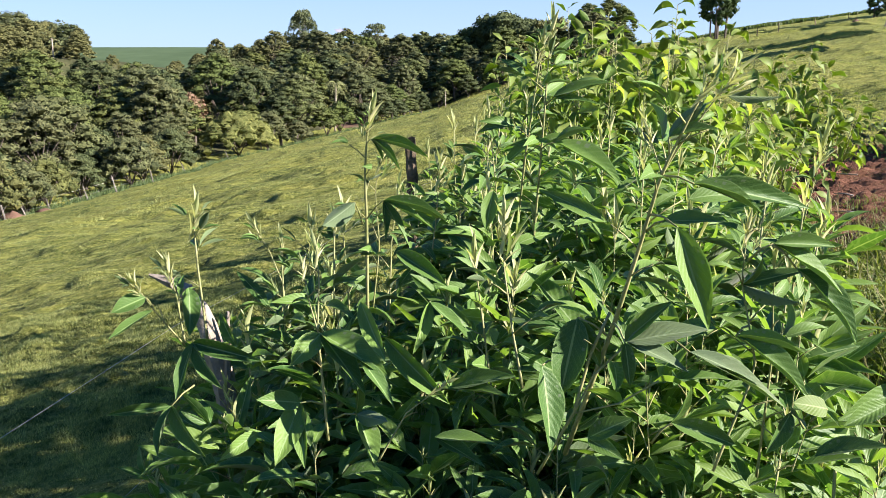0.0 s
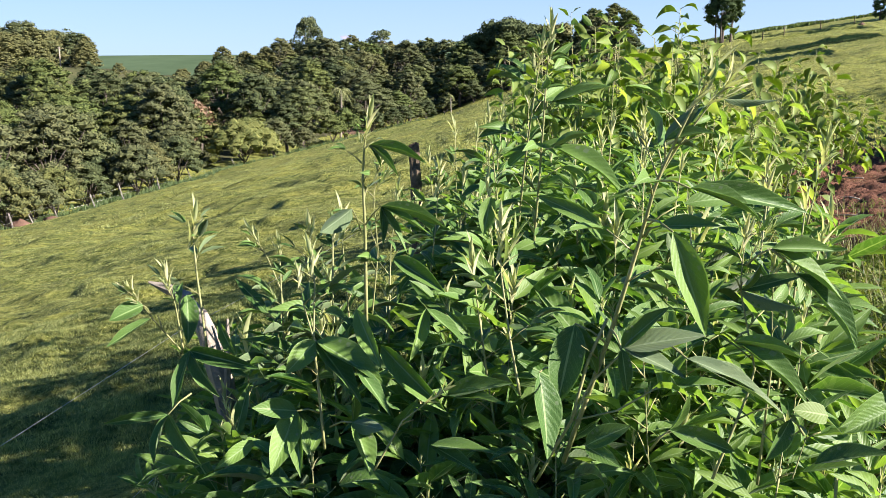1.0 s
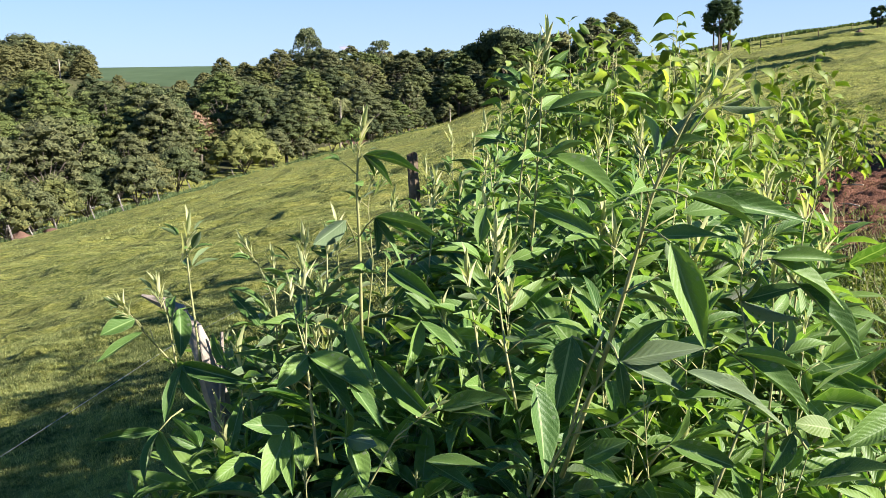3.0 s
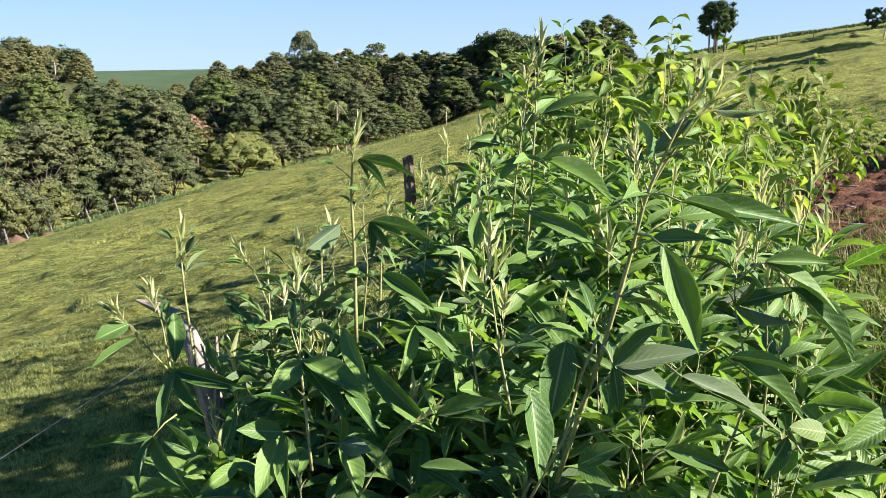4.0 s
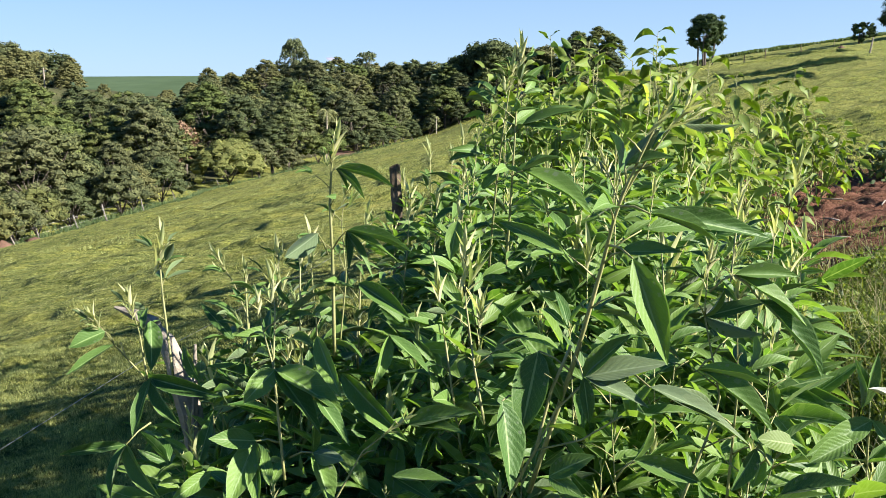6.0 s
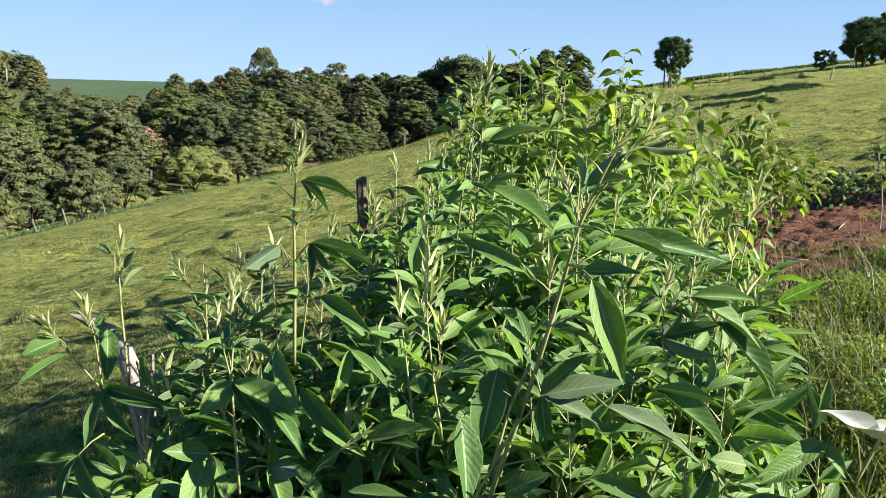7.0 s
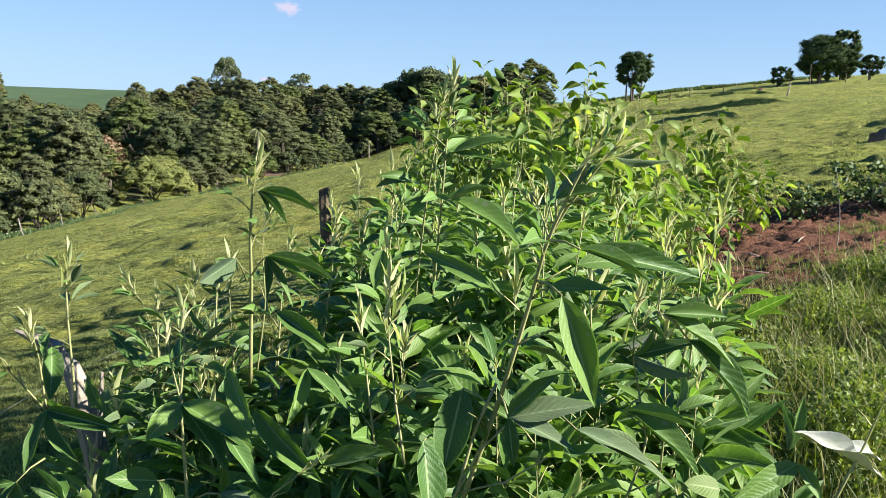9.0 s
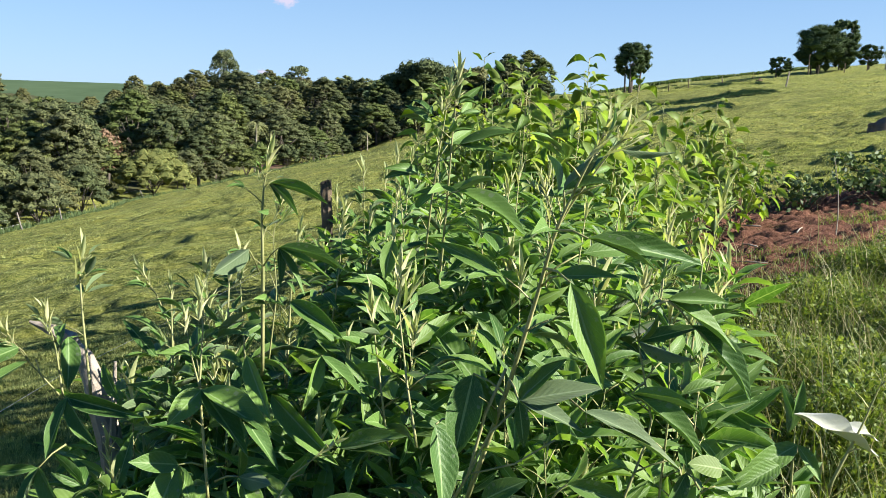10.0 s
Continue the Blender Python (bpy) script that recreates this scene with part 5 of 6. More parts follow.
def shoot(root, pts, radius, tip, leaf=0.085):
    o = root.matrix_basis.translation
    q = [Vector(p) - o for p in pts]
    fine = [along(q, k / 14)[0] for k in range(15)]
    rnd = np.random.default_rng(int(abs(pts[0][0]) * 1000))
    many = Foliage(root, 400, LOW_PEA, PEA_MIX)
    stem = pea_shoot(root, many, fine, rnd, radius, (0.12, 0.96), 0.042, leaf, tip_bud=tip)
    WAITING.append(many)
    if tip:
        way = (q[-1] - q[-2]).normalized()
        bud(stem, q[-1] - way * tip * 0.5, way + Vector((0.3, 0.1, 0)), rnd, tip * 0.8)


def leaf_group(root, base, start, leaves, blades_of=None):
    """Leaflets from one leaf stalk: (tip, width against length, the way the upper face looks)."""
    o = root.matrix_basis.translation
    b = Vector(base) - o
    if start is not None:
        s = Vector(start) - o
        part("leaf_stalk", mesh_of("leaf_stalk", *map(lambda a: [tuple(q) for q in a], tube([s, s.lerp(b, 0.5) + Vector((0, 0, 0.004)), b], [0.0018, 0.0014, 0.0012], 5)), [STEM_GREEN], None, True), root)
    for tip, width, face in leaves:
        d = Vector(tip) - o - b
        m = aim(b, d, Vector(face) + Vector((lr.gauss(0, 0.1), lr.gauss(0, 0.1), 0)), d.length * 1.04)
        IN_SIGHT.extend(tuple(o + b + d * t) for t in (0.1, 0.3, 0.5, 0.7, 0.9))
        ob = part("leaf", (blades_of or BROAD)[lr.randrange(4) if blades_of is None else 0], root)
        ob.matrix_basis = m @ Matrix.Diagonal((width * 0.92, 1, 0.6, 1))


PALE = thing("felted_leaf_plant", (0.55, 1.0, gz(0.55, 1.0)), "tall weed with a curled pale felted leaf", "plant")
part("stem", Heap().add(*tube([(0, 0, -0.02), (-0.03, 0.02, 0.7), (-0.04, 0.02, 1.08)], [0.006, 0.004, 0.002], 6)).mesh("stem", [STEM_GREEN]), PALE)
FELT = [leaf_mesh("felted_leaf", [PALE_LEAF, PALE_LEAF], 1.0, 0.40, 0.25, 0.10, 0.22, rows=20)]
shoot(LEANING, [(0.178, 1.158, 1.107), (0.228, 1.098, 1.317), (0.250, 1.058, 1.438), (0.262, 1.018, 1.534), (0.285, 0.998, 1.600), (0.308, 0.988, 1.653)], 0.0038, 0.045)
shoot(LEANING, [(0.262, 1.018, 1.534), (0.282, 1.008, 1.574), (0.313, 0.998, 1.622), (0.334, 0.988, 1.652)], 0.0017, 0.040)
shoot(LEANING, [(0.264, 1.018, 1.537), (0.257, 1.028, 1.559), (0.248, 1.038, 1.589)], 0.0014, 0.030)
shoot(TALL, [(0.201, 1.938, 1.177), (0.209, 1.888, 1.370), (0.215, 1.838, 1.559), (0.221, 1.838, 1.677), (0.228, 1.838, 1.763)], 0.0037, 0.055)
shoot(TALL, [(0.168, 1.938, 1.271), (0.180, 1.888, 1.471), (0.191, 1.838, 1.595), (0.203, 1.838, 1.677), (0.209, 1.838, 1.723)], 0.0031, 0.048)
shoot(STRAIGHT, [(-0.155, 1.638, 1.165), (-0.151, 1.618, 1.362), (-0.151, 1.598, 1.472), (-0.147, 1.598, 1.535), (-0.136, 1.588, 1.587)], 0.0041, 0.050, 0.045)
shoot(STRAIGHT, [(-0.146, 1.658, 1.182), (-0.130, 1.658, 1.320), (-0.137, 1.658, 1.432), (-0.126, 1.658, 1.498)], 0.0020, 0.040, 0.055)
shoot(POST_SIDE, [(-0.300, 1.850, 1.050), (-0.295, 1.800, 1.250), (-0.292, 1.800, 1.350)], 0.0024, 0.055)
shoot(STRAIGHT, [(-0.200, 1.750, 1.100), (-0.215, 1.780, 1.280), (-0.222, 1.800, 1.370)], 0.0024, 0.055)
shoot(STRAIGHT, [(-0.120, 1.750, 1.100), (-0.115, 1.800, 1.300), (-0.100, 1.800, 1.410)], 0.0026, 0.060)
shoot(STRAIGHT, [(-0.040, 1.950, 1.150), (-0.020, 1.950, 1.320), (-0.010, 1.950, 1.450)], 0.0026, 0.065)
shoot(POST_SIDE, [(-0.250, 1.700, 1.050), (-0.262, 1.700, 1.200), (-0.270, 1.700, 1.300)], 0.0022, 0.050)
shoot(FRONT_LEFT, [(-0.172, 1.168, 1.124), (-0.186, 1.188, 1.287), (-0.186, 1.218, 1.362), (-0.194, 1.238, 1.399)], 0.0024, 0.035)
shoot(FRONT_LEFT, [(-0.186, 1.188, 1.287), (-0.200, 1.198, 1.334), (-0.211, 1.218, 1.379)], 0.0015, 0.028)
shoot(POST_SIDE, [(-0.524, 1.788, 1.074), (-0.546, 1.818, 1.243), (-0.555, 1.838, 1.327), (-0.550, 1.838, 1.358)], 0.0031, 0.070)
shoot(POST_SIDE, [(-0.527, 1.638, 1.124), (-0.537, 1.638, 1.217), (-0.551, 1.638, 1.280)], 0.0024, 0.042)
shoot(POST_SIDE, [(-0.527, 1.638, 1.118), (-0.565, 1.588, 1.203), (-0.583, 1.538, 1.272)], 0.0020, 0.042)
shoot(POST_SIDE, [(-0.335, 1.638, 1.145), (-0.319, 1.638, 1.237), (-0.348, 1.638, 1.316), (-0.373, 1.638, 1.361)], 0.0020, 0.035)
shoot(FRONT_MID, [(0.114, 1.158, 1.209), (0.101, 1.188, 1.282), (0.090, 1.238, 1.370), (0.090, 1.258, 1.433)], 0.0024, 0.055)
shoot(FRONT_MID, [(-0.092, 1.088, 1.128), (-0.052, 1.088, 1.200), (0.001, 1.088, 1.242)], 0.0017, 0.030)
shoot(RIGHT, [(0.439, 0.988, 1.163), (0.448, 0.988, 1.200), (0.457, 0.988, 1.236)], 0.0011, 0.000)
shoot(RIGHT, [(0.350, 1.018, 1.149), (0.404, 1.038, 1.282), (0.384, 1.058, 1.393), (0.391, 1.068, 1.469)], 0.0020, 0.040)
shoot(RIGHT, [(0.924, 2.138, 1.292), (0.946, 2.138, 1.406), (0.956, 2.138, 1.477)], 0.0020, 0.080)
shoot(RIGHT, [(0.440, 1.100, 1.100), (0.440, 1.080, 1.280), (0.425, 1.060, 1.420)], 0.0022, 0.035, 0.095)
leaf_group(LEANING, (0.263, 0.938, 1.486), (0.258, 1.038, 1.484), [((0.303, 0.918, 1.371), 0.29, (0.10, -0.85, 0.40))], FOLDED)
leaf_group(LEANING, (0.262, 0.998, 1.482), (0.256, 1.048, 1.461), [((0.332, 0.988, 1.487), 0.32, SUNNY)])
leaf_group(LEANING, (0.291, 0.978, 1.530), (0.264, 1.018, 1.534), [((0.367, 0.958, 1.506), 0.24, SUNNY), ((0.436, 0.988, 1.503), 0.19, SHADY)])
leaf_group(LEANING, (0.267, 1.008, 1.582), (0.272, 1.018, 1.553), [((0.305, 1.008, 1.623), 0.30, TURNED), ((0.317, 0.988, 1.599), 0.27, SUNNY)])
leaf_group(LEANING, (0.328, 0.993, 1.631), None, [((0.388, 0.988, 1.627), 0.18, TURNED), ((0.361, 0.988, 1.640), 0.20, TURNED)])
leaf_group(FRONT_MID, (0.184, 1.118, 1.328), (0.225, 1.098, 1.305), [((0.156, 1.078, 1.228), 0.44, (-0.20, -0.82, 0.45))], FOLDED)
leaf_group(FRONT_MID, (0.186, 1.118, 1.325), None, [((0.216, 1.098, 1.263), 0.30, SHADY)])
leaf_group(FRONT_MID, (0.133, 1.088, 1.269), (0.153, 1.118, 1.264), [((0.146, 1.038, 1.168), 0.40, (0.22, -0.85, 0.40))], FOLDED)
leaf_group(LEANING, (0.221, 0.988, 1.334), (0.226, 1.078, 1.331), [((0.270, 0.978, 1.389), 0.30, FLAT), ((0.227, 0.968, 1.284), 0.32, SHADY)])
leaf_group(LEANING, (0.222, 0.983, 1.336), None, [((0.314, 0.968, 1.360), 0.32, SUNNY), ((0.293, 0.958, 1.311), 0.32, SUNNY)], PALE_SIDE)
leaf_group(RIGHT, (0.413, 1.038, 1.447), (0.390, 1.058, 1.421), [((0.493, 1.038, 1.447), 0.26, SHADY), ((0.499, 1.018, 1.393), 0.30, FLAT)])
leaf_group(RIGHT, (0.445, 1.038, 1.415), (0.413, 1.038, 1.445), [((0.529, 1.008, 1.333), 0.28, FLAT)])
leaf_group(RIGHT, (0.385, 1.058, 1.389), (0.386, 1.058, 1.400), [((0.460, 1.038, 1.415), 0.24, SHADY), ((0.449, 1.038, 1.367), 0.28, TURNED), ((0.405, 1.038, 1.424), 0.30, SUNNY)])
leaf_group(RIGHT, (0.374, 1.038, 1.326), (0.394, 1.048, 1.337), [((0.465, 0.998, 1.268), 0.26, FLAT), ((0.456, 1.018, 1.317), 0.20, FLAT)])
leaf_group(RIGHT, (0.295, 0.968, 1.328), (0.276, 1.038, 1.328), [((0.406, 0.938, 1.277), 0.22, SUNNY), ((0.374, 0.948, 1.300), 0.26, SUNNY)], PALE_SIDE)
leaf_group(RIGHT, (0.292, 1.018, 1.216), (0.273, 1.038, 1.179), [((0.374, 0.998, 1.197), 0.30, SHADY), ((0.315, 1.008, 1.265), 0.30, SUNNY)])
ROUND = [leaf_mesh("round_leaf", [ROUND_LEAF, ROUND_LEAF], 1.0, 0.12, 0.3, 0.0, 0.05, rows=10, peak=0.7)]
leaf_group(RIGHT, (0.476, 0.986, 1.248), (0.457, 0.988, 1.230), [((0.432, 0.976, 1.261), 0.62, (0.25, -0.75, 0.6))], ROUND)
leaf_group(RIGHT, (0.436, 0.998, 1.239), (0.450, 0.988, 1.221), [((0.404, 0.978, 1.192), 0.36, SUNNY)])
leaf_group(RIGHT, (0.522, 0.938, 1.273), None, [((0.467, 0.918, 1.257), 0.40, SHADY)])
leaf_group(RIGHT, (0.456, 0.968, 1.193), None, [((0.528, 0.938, 1.225), 0.30, FLAT)])
leaf_group(TALL, (0.213, 1.638, 1.529), (0.209, 1.838, 1.499), [((0.278, 1.618, 1.563), 0.34, SUNNY), ((0.343, 1.588, 1.471), 0.30, SUNNY)])
leaf_group(TALL, (0.227, 1.788, 1.613), None, [((0.339, 1.758, 1.649), 0.22, SUNNY), ((0.321, 1.758, 1.600), 0.16, SHADY)])
leaf_group(FRONT_MID, (0.084, 1.438, 1.461), None, [((0.070, 1.418, 1.399), 0.45, SHADY)])
leaf_group(FRONT_MID, (-0.022, 1.238, 1.318), (-0.041, 1.288, 1.252), [((0.040, 1.188, 1.273), 0.30, SUNNY), ((-0.043, 1.188, 1.253), 0.26, SUNNY)])
leaf_group(FRONT_LEFT, (-0.177, 1.158, 1.292), (-0.187, 1.188, 1.274), [((-0.109, 1.098, 1.227), 0.38, SUNNY), ((-0.077, 1.108, 1.251), 0.32, SUNNY), ((-0.213, 1.118, 1.260), 0.55, SUNNY)])
leaf_group(FRONT_LEFT, (-0.116, 1.118, 1.268), None, [((-0.068, 1.078, 1.215), 0.30, FLAT)])
leaf_group(FRONT_LEFT, (-0.121, 1.178, 1.334), None, [((-0.085, 1.118, 1.268), 0.27, DEEP)])
leaf_group(FRONT_LEFT, (-0.085, 1.158, 1.286), None, [((0.002, 1.098, 1.211), 0.24, DEEP)])
leaf_group(FRONT_LEFT, (-0.209, 1.158, 1.187), (-0.180, 1.178, 1.176), [((-0.261, 1.118, 1.208), 0.45, SUNNY), ((-0.234, 1.088, 1.127), 0.42, (0.1, -0.85, 0.4)), ((-0.196, 1.088, 1.122), 0.24, DEEP)])
leaf_group(STRAIGHT, (-0.106, 1.458, 1.442), (-0.149, 1.608, 1.385), [((0.006, 1.438, 1.417), 0.16, SUNNY), ((-0.020, 1.418, 1.402), 0.20, FLAT), ((-0.100, 1.438, 1.378), 0.24, SUNNY), ((-0.060, 1.44, 1.365), 0.22, FLAT)])
leaf_group(STRAIGHT, (-0.161, 1.498, 1.432), (-0.158, 1.608, 1.374), [((-0.214, 1.468, 1.392), 0.50, TURNED)])
leaf_group(STRAIGHT, (-0.138, 1.598, 1.537), None, [((-0.030, 1.558, 1.522), 0.13, SUNNY), ((-0.070, 1.578, 1.545), 0.14, FLAT), ((-0.080, 1.558, 1.492), 0.16, SUNNY), ((-0.112, 1.588, 1.500), 0.16, FLAT)])
leaf_group(STRAIGHT, (-0.081, 1.388, 1.365), None, [((0.002, 1.338, 1.322), 0.28, SHADY)])
leaf_group(POST_SIDE, (-0.571, 1.558, 1.240), (-0.569, 1.588, 1.211), [((-0.621, 1.518, 1.224), 0.55, SUNNY)])
leaf_group(POST_SIDE, (-0.566, 1.578, 1.209), None, [((-0.639, 1.538, 1.166), 0.20, DEEP)])
leaf_group(POST_SIDE, (-0.506, 1.618, 1.245), None, [((-0.486, 1.558, 1.168), 0.36, SUNNY)])
leaf_group(FRONT_LEFT, (-0.443, 1.418, 1.195), None, [((-0.463, 1.368, 1.113), 0.24, DEEP), ((-0.388, 1.368, 1.129), 0.26, DEEP), ((-0.319, 1.368, 1.180), 0.22, DEEP)])
leaf_group(FRONT_LEFT, (-0.446, 1.298, 1.125), (-0.419, 1.338, 1.146), [((-0.544, 1.278, 1.119), 0.18, DEEP), ((-0.461, 1.238, 1.070), 0.26, DEEP), ((-0.387, 1.238, 1.063), 0.29, DEEP)])
leaf_group(FRONT_LEFT, (-0.269, 1.138, 1.150), None, [((-0.313, 1.098, 1.127), 0.36, SUNNY), ((-0.223, 1.108, 1.135), 0.30, SUNNY)])
leaf_group(FRONT_LEFT, (-0.126, 1.138, 1.178), (-0.163, 1.168, 1.158), [((-0.079, 1.098, 1.183), 0.42, TURNED), ((-0.090, 1.078, 1.132), 0.40, SUNNY), ((-0.117, 1.118, 1.232), 0.26, SUNNY)])
leaf_group(FRONT_MID, (0.009, 1.088, 1.237), None, [((0.089, 1.058, 1.268), 0.28, SUNNY), ((0.082, 1.038, 1.248), 0.25, FLAT), ((-0.009, 1.088, 1.278), 0.30, SUNNY)])
leaf_group(FRONT_MID, (-0.013, 1.078, 1.170), None, [((0.074, 1.038, 1.177), 0.30, FLAT), ((0.052, 1.038, 1.148), 0.30, FLAT)])
leaf_group(FRONT_MID, (0.189, 1.038, 1.186), None, [((0.239, 1.018, 1.224), 0.42, SUNNY), ((0.226, 0.998, 1.176), 0.40, SHADY)])
shoot(PALE, [(0.600, 1.048, 1.195), (0.594, 1.038, 1.244), (0.586, 1.028, 1.303)], 0.0018, 0.000, 0.03)
shoot(PALE, [(0.628, 1.008, 1.213), (0.663, 1.008, 1.293), (0.688, 1.008, 1.364)], 0.0022, 0.000, 0.03)
leaf_group(PALE, (0.579, 1.02, 1.306), None, [((0.690, 1.004, 1.262), 0.17, (0.45, -0.7, 0.55))], FELT)
leaf_group(PALE, (0.592, 1.028, 1.262), None, [((0.501, 0.998, 1.230), 0.30, SHADY), ((0.619, 1.008, 1.221), 0.34, SHADY)])
leaf_group(PALE, (0.577, 1.028, 1.278), None, [((0.570, 1.028, 1.341), 0.22, SUNNY), ((0.594, 1.028, 1.346), 0.25, SUNNY)])
leaf_group(PALE, (0.645, 1.024, 1.290), None, [((0.697, 1.02, 1.272), 0.30, (0.1, -0.6, 0.7))], FELT)

for branch, radius in (([(0.224, 1.10, 1.340), (0.199, 1.095, 1.282), (0.178, 1.09, 1.199), (0.160, 1.10, 1.159), (0.135, 1.13, 1.090)], 0.0036), ([(0.178, 1.09, 1.199), (0.238, 1.085, 1.215), (0.290, 1.08, 1.250)], 0.0022), ([(0.244, 1.10, 1.290), (0.205, 1.10, 1.250), (0.178, 1.09, 1.199)], 0.0026)):
    foot = FRONT_MID.matrix_basis.translation
    line = [Vector(p) - foot for p in branch]
    fine = [along(line, k / 8)[0] for k in range(9)]
    part("bare_stem", Heap().add(*tube(fine, [0.6 * radius] * 9, 7, 0.2)).mesh("bare_stem", [STEM_GREEN]), FRONT_MID, "bare yellowish stem")
    IN_SIGHT.extend(tuple(Vector(p)) for p in branch)
for z in (1.20, 1.185, 1.165, 1.10, 1.075, 1.05, 1.02, 0.945, 0.92):      # places on the bleached post kept clear as seen from the camera
    IN_SIGHT.append((-0.50 - 0.16 * step(0.9, 1.2, z) ** 2 - 0.02, 1.88, z))
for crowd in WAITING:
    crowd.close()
IN_SIGHT.clear()


# ---- broad-leaved plants behind ----
def mulberry(x, y, height, seed, shoots=9, spread=0.6, leaf=0.13, singles=105):
    rnd = np.random.default_rng(seed)
    z = gz(x, y)
    root = thing("mulberry_bush", (x, y, z), "bright green mulberry bush with broad drooping leaves", "shrub", "broad-leaved bushes behind")
    fol = Foliage(root, singles, LOW_MULB, MULB)
    for k in range(shoots):
        h = Heap()
        w = 2.4 * k + seed
        out = spread * math.sqrt((k + 0.5) / shoots)
        t = Vector((out * math.cos(w), out * math.sin(w), height * (1 - 0.35 * (k / shoots) ** 2) * rnd.uniform(0.9, 1.03)))
        pts = bent((rnd.normal(0, 0.05), rnd.normal(0, 0.05), -0.03), t, (0.3 * t.x, 0.3 * t.y, 0.1))
        n = len(pts)
        h.add(*tube(pts, [0.0075 * (1 - 0.8 * i / (n - 1)) for i in range(n)], 6))
        count = int(height * 18)
        for i in range(count):
            u = 1.0 - 0.72 * (i / count) ** 1.15
            p, way = along(pts, u)
            a = 2.4 * i + k
            side = (Vector((math.cos(a), math.sin(a), 0)) + way * 0.5).normalized()
            end = p + side * leaf * (0.12 if i < 3 else 0.3)
            h.add(*tube([p, end], [0.002, 0.0014], 4))
            d = side + Vector((0.1, 0, -rnd.uniform(0.3, 1.3) + 0.25 * max(0, 4 - i)))
            grown = min(1.0, 0.62 + 0.12 * i)
            fol.add(MULB_LEAVES[int(rnd.integers(0, 10))], aim(end, d, Vector((0, 0, 1)) + side * 0.4, leaf * grown * rnd.uniform(0.6, 1.2), rnd.normal(0, 0.6)))
        fol.gather(part("stem", h.mesh("stem", [STEM_GREEN]), root))
    fol.close()
    return root


MULB_LEAVES = [leaf_mesh("broad_leaf", [MULB, MULB], _r.uniform(0.32, 0.42), _r.uniform(0.2, 0.9), _r.uniform(0.2, 1.7), _r.uniform(-0.6, 0.6), 0.22, rows=6, peak=0.715, us=(-1.0, 0.0, 1.0)) for _ in range(10)]
# the last three, hidden behind, are added for their shadow on the grass
for k, (x, y, hgt, n, sp) in enumerate(((0.82, 4.4, 1.90, 12, 0.42), (1.12, 4.5, 1.86, 10, 0.36), (1.36, 4.7, 1.82, 8, 0.32), (0.57, 4.8, 1.86, 11, 0.42), (1.7, 5.2, 1.60, 10, 0.5), (0.86, 5.6, 2.02, 10, 0.5), (1.9, 6.2, 1.40, 9, 0.6), (2.6, 6.6, 0.95, 8, 0.5), (3.55, 8.5, 1.42, 5, 0.35), (3.95, 8.6, 0.9, 8, 0.45), (3.1, 8.3, 0.8, 7, 0.5), (0.9, 7.0, 1.9, 9, 0.6), (1.0, 8.2, 1.8, 9, 0.6), (1.3, 9.4, 1.7, 8, 0.6))):
    mulberry(x, y, hgt, 200 + k, n, sp, 0.150 if y < 8 else 0.175)


# ---- weeds and grasses on the bank, dark bush, sapling ----
def weed_patch():
    rnd = np.random.default_rng(77)
    root = thing("weed_patch", (2.0, 4.0, gz(2.0, 4.0)), "tangle of green weeds and seeding grasses on the bank", "weeds", kind="stuff")
    o = np.array(root.matrix_basis.translation)
    n = 12000
    x, y = rnd.uniform(0.8, 4.2, n), rnd.uniform(1.8, 6.1, n)
    keep = (x > 0.30 * y + 0.15) & (x < 0.75 * y)
    keep &= vnoise(x * 2.2, y * 2.2) + 0.6 * vnoise(x * 6, y * 6) > -0.45
    x, y = x[keep], y[keep]
    h = np.clip(0.24 + 0.16 * vnoise(x * 2.2, y * 2.2) + 0.10 * vnoise(x * 6, y * 6), 0.05, 0.6)
    v, f = blades(x, y, h, rnd, 0.0012, 3, 0.35)
    part("grass_blades", mesh_of("grass_blades", v - o, f, [WEED]), root, kind="stuff")
    pick = rnd.random(len(x)) < 0.26
    v, f = blades(x[pick], y[pick], h[pick] * 1.35, rnd, 0.0010, 2, 0.35)
    part("dry_stalks", mesh_of("dry_stalks", v - o, f, [STRAW]), root, "dry straw-coloured grass stalks", kind="stuff")
    m = 190000
    x, y = rnd.uniform(0.8, 4.2, m), rnd.uniform(1.8, 6.1, m)
    keep = (x > 0.30 * y + 0.15) & (x < 0.75 * y)
    keep &= vnoise(x * 2.2, y * 2.2) + 0.6 * vnoise(x * 6, y * 6) > -0.30
    x, y = x[keep], y[keep]
    h = np.clip(0.25 + 0.20 * vnoise(x * 2.2, y * 2.2) + 0.10 * vnoise(x * 6, y * 6), 0.05, 1)
    c = np.stack([x, y, ground(x, y) + h * rnd.uniform(0.15, 1.0, len(x))], 1)
    v, f = leaf_cloud(c - o, np.tile([0, 0, 1.0], (len(x), 1)), 0.0145, rnd, 0.9, 2.0)
    part("small_leaves", mesh_of("small_leaves", v, f, [WEED]), root, kind="stuff")


weed_patch()


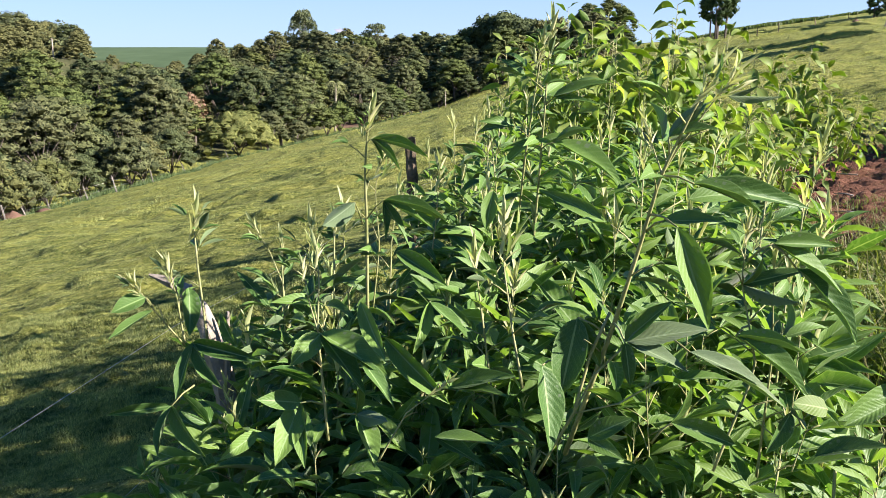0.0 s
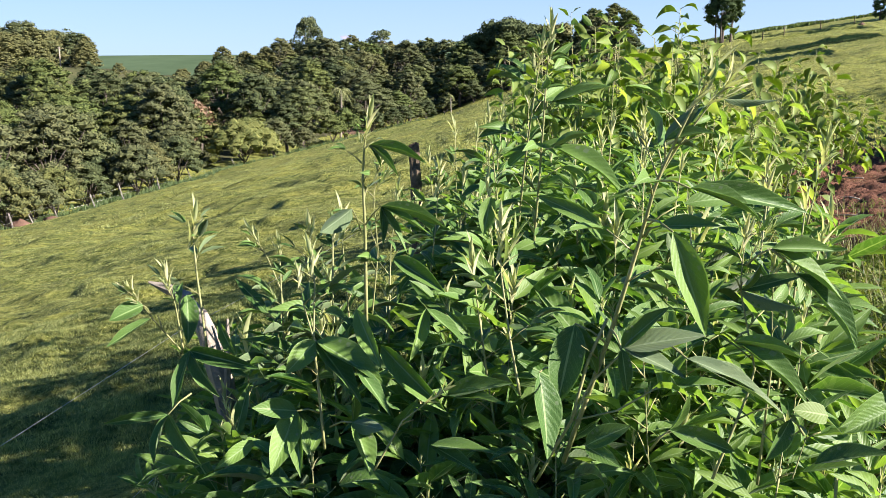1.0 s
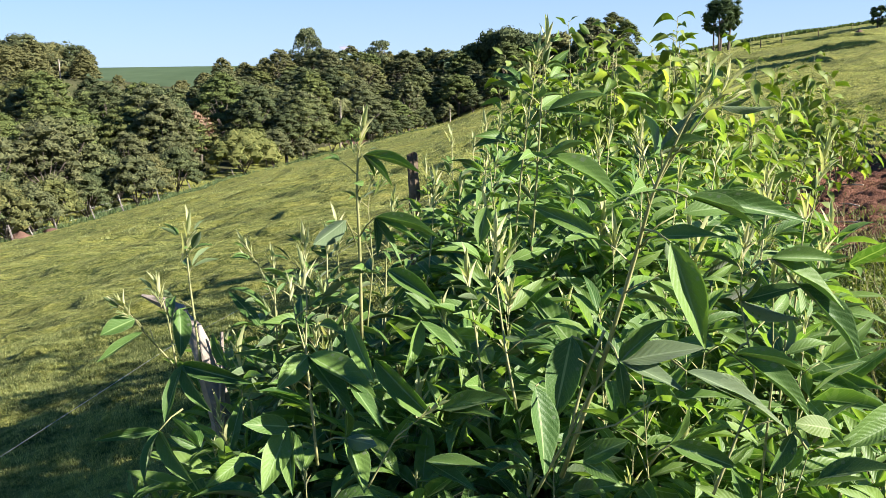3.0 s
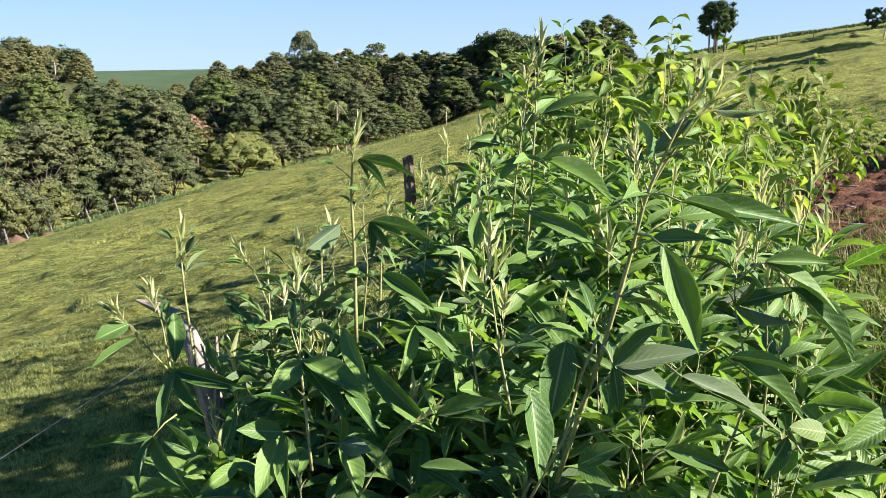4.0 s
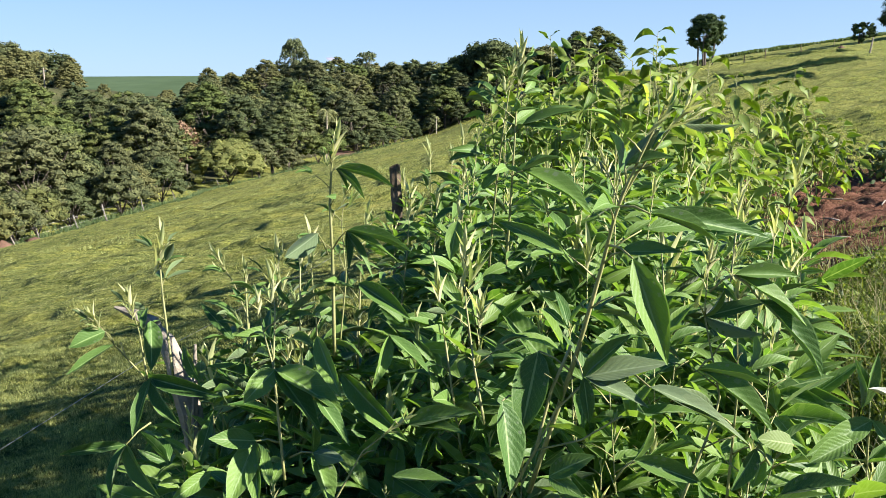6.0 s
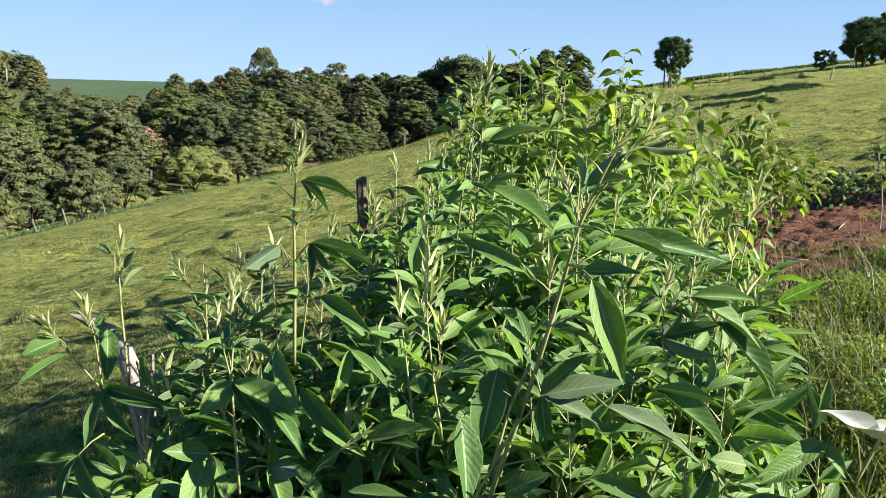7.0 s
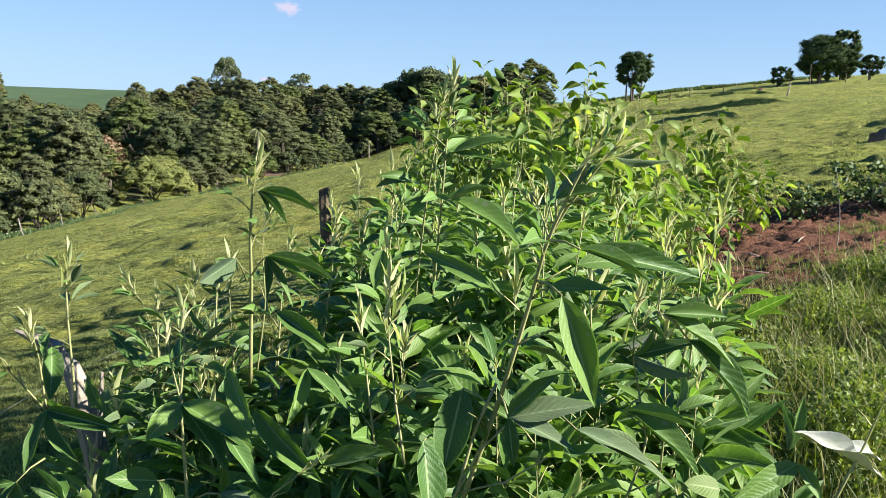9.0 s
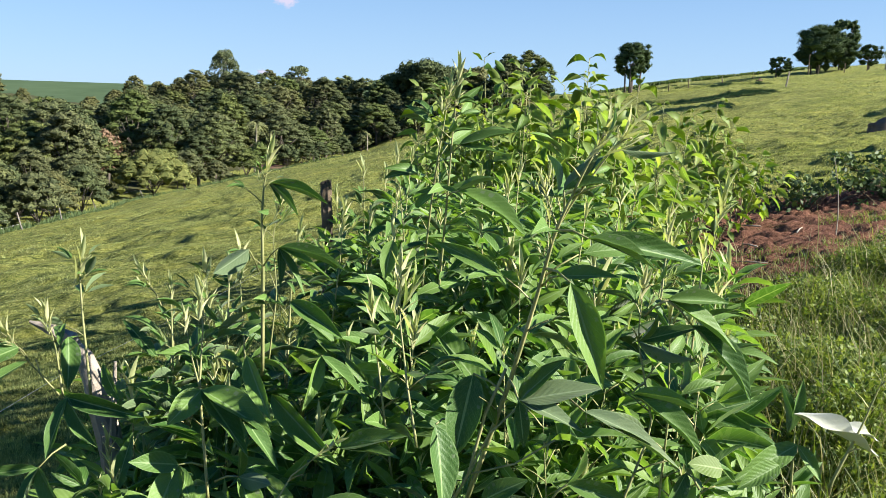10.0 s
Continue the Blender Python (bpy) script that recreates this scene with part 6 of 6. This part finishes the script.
def low_bush(x, y, w, d, h, seed, mat, label, leaf=0.042, per=1700):
    rnd = np.random.default_rng(seed)
    root = thing("low_bush", (x, y, gz(x, y)), label, "bush")
    heap = Heap()
    lumps = []
    for k in range(40):
        px, py, pz = rnd.uniform(-w, w), rnd.uniform(-d, d), h * rnd.uniform(0.04, 0.8)
        heap.add(*tube([(px * 0.2, py * 0.2, -0.05), (px * 0.6, py * 0.6, pz * 0.6), (px, py, pz)], [0.009, 0.006, 0.003], 5))
        lumps.append((px, py, pz, h * rnd.uniform(0.16, 0.32), 0.8))
    part("woody_base", heap.mesh("woody_base", [STEM_BROWN]), root)
    c, n = crown_points(lumps, per, rnd)
    v, f = leaf_cloud(c, n, leaf, rnd, 0.8, 1.7)
    part("foliage", mesh_of("foliage", v, f, [mat]), root, kind="stuff")


low_bush(5.15, 9.5, 1.0, 0.5, 0.52, 301, BUSH_LEAF, "dark green spreading bush behind the bare soil")
low_bush(6.5, 9.4, 0.85, 0.45, 0.66, 302, BUSH_LEAF, "dark green leafy bush at the edge of the pasture")
low_bush(7.7, 9.9, 0.85, 0.45, 0.78, 303, BUSH_LEAF, "dense dark green bush beyond the tilled soil")


def sapling(x, y, height):
    z = gz(x, y)
    root = thing("sapling", (x, y, z), "thin pale sapling standing in the bare soil", "sapling")
    pts = bent((0, 0, -0.05), (-0.07, 0, height), (0.09, 0, 0))
    part("stem", Heap().add(*tube(pts, [0.0065 - 0.0005 * k for k in range(9)], 6)).mesh("stem", [PALE_BARK]), root)
    for k in range(9):
        a = 2.4 * k
        p, way = along(pts, 0.98 - 0.035 * k)
        d = Vector((math.cos(a), math.sin(a), 0.3 - 0.1 * k))
        part("leaf", MULB_LEAVES[k % 6], root, m=aim(p, d, (0, 0, 1), 0.09))


sapling(4.35, 7.4, 0.80)


def sticks():
    """Dead twigs lying on the soil by the shrubs."""
    r = random.Random(55)
    for k in range(9):
        x, y = r.uniform(2.4, 4.6), r.uniform(5.6, 8.6)
        a, ln = r.uniform(0, 3.1), r.uniform(0.2, 0.6)
        z = gz(x, y) + 0.09
        dx, dy = ln * math.cos(a) / 2, ln * math.sin(a) / 2
        v, f = tube([(-dx, -dy, gz(x - dx, y - dy) + 0.09 - z), (0.0, 0.0, 0.012), (dx, dy, gz(x + dx, y + dy) + 0.10 - z)], [0.008, 0.007, 0.004], 5)
        ob = new("dead_twig", Heap().add(v, f).mesh("dead_twig", [PALE_BARK]))
        ob.matrix_basis = Matrix.Translation((x, y, z))
        tagged(ob, "dry dead twig lying on the reddish soil", "twig", "twigs on the soil")


sticks()


def soil_tufts():
    """Scattered tufts of grass and weeds on the bare soil."""
    rnd = np.random.default_rng(91)
    n = 1300
    x, y = rnd.uniform(2.4, 9.0, n), rnd.uniform(6.0, 10.6, n)
    keep = vnoise(x * 1.6, y * 1.6) > -0.15
    x, y = np.repeat(x[keep], 7), np.repeat(y[keep], 7)
    x, y = x + rnd.normal(0, 0.05, len(x)), y + rnd.normal(0, 0.05, len(y))
    v, f = blades(x, y, 0.075 + 0.03 * vnoise(x, y), rnd, 0.0022, 3, 0.9)
    v[:, 2] += 0.05
    tagged(new("soil_weeds", mesh_of("soil_weeds", v, f, [WEED])), "small green weeds scattered on the bare soil", "weeds", kind="stuff")
    n = 36
    x, y = rnd.uniform(2.3, 3.3, n), rnd.uniform(5.4, 7.6, n)
    v, f = blades(x, y, 0.24 + 0.08 * vnoise(x * 2, y * 2), rnd, 0.0016, 7, 0.35)
    tagged(new("dry_grass_tufts", mesh_of("dry_grass_tufts", v, f, [STRAW])), "dry brownish grass tufts at the edge of the soil", "grass", kind="stuff")
    n = 8500
    x, y = rnd.uniform(2.2, 9.5, n), rnd.uniform(5.6, 10.8, n)
    v, f = blades(x, y, 0.05 + 0 * x, rnd, 0.0022, 1, 2.6)
    v[:, 2] += 0.045
    tagged(new("dry_litter", mesh_of("dry_litter", v, f, [STRAW])), "dry straw and stalks strewn over the bare soil", "litter", kind="stuff")
    r = random.Random(19)
    clod = bpy.data.meshes.new("soil_clod")
    bm = bmesh.new()
    bmesh.ops.create_icosphere(bm, subdivisions=2, radius=1.0)
    for w in bm.verts:
        w.co *= 1 + 0.28 * noise.noise(w.co * 1.7)
    bm.to_mesh(clod)
    bm.free()
    clod.materials.append(SOIL)
    for k in range(150):
        x, y = r.uniform(2.8, 8.0), r.uniform(6.2, 10.2)
        s = r.uniform(0.012, 0.055)
        ob = new("soil_clod", clod)
        ob.matrix_basis = Matrix.Translation((x, y, gz(x, y) + 0.06 + s * 0.2)) @ Matrix.Rotation(r.uniform(0, 6), 4, "Z") @ Matrix.Diagonal((s, s * 0.8, s * 0.6, 1))
        tagged(ob, "clod of reddish earth lying on the tilled soil", "clod", "clods on the soil")


soil_tufts()
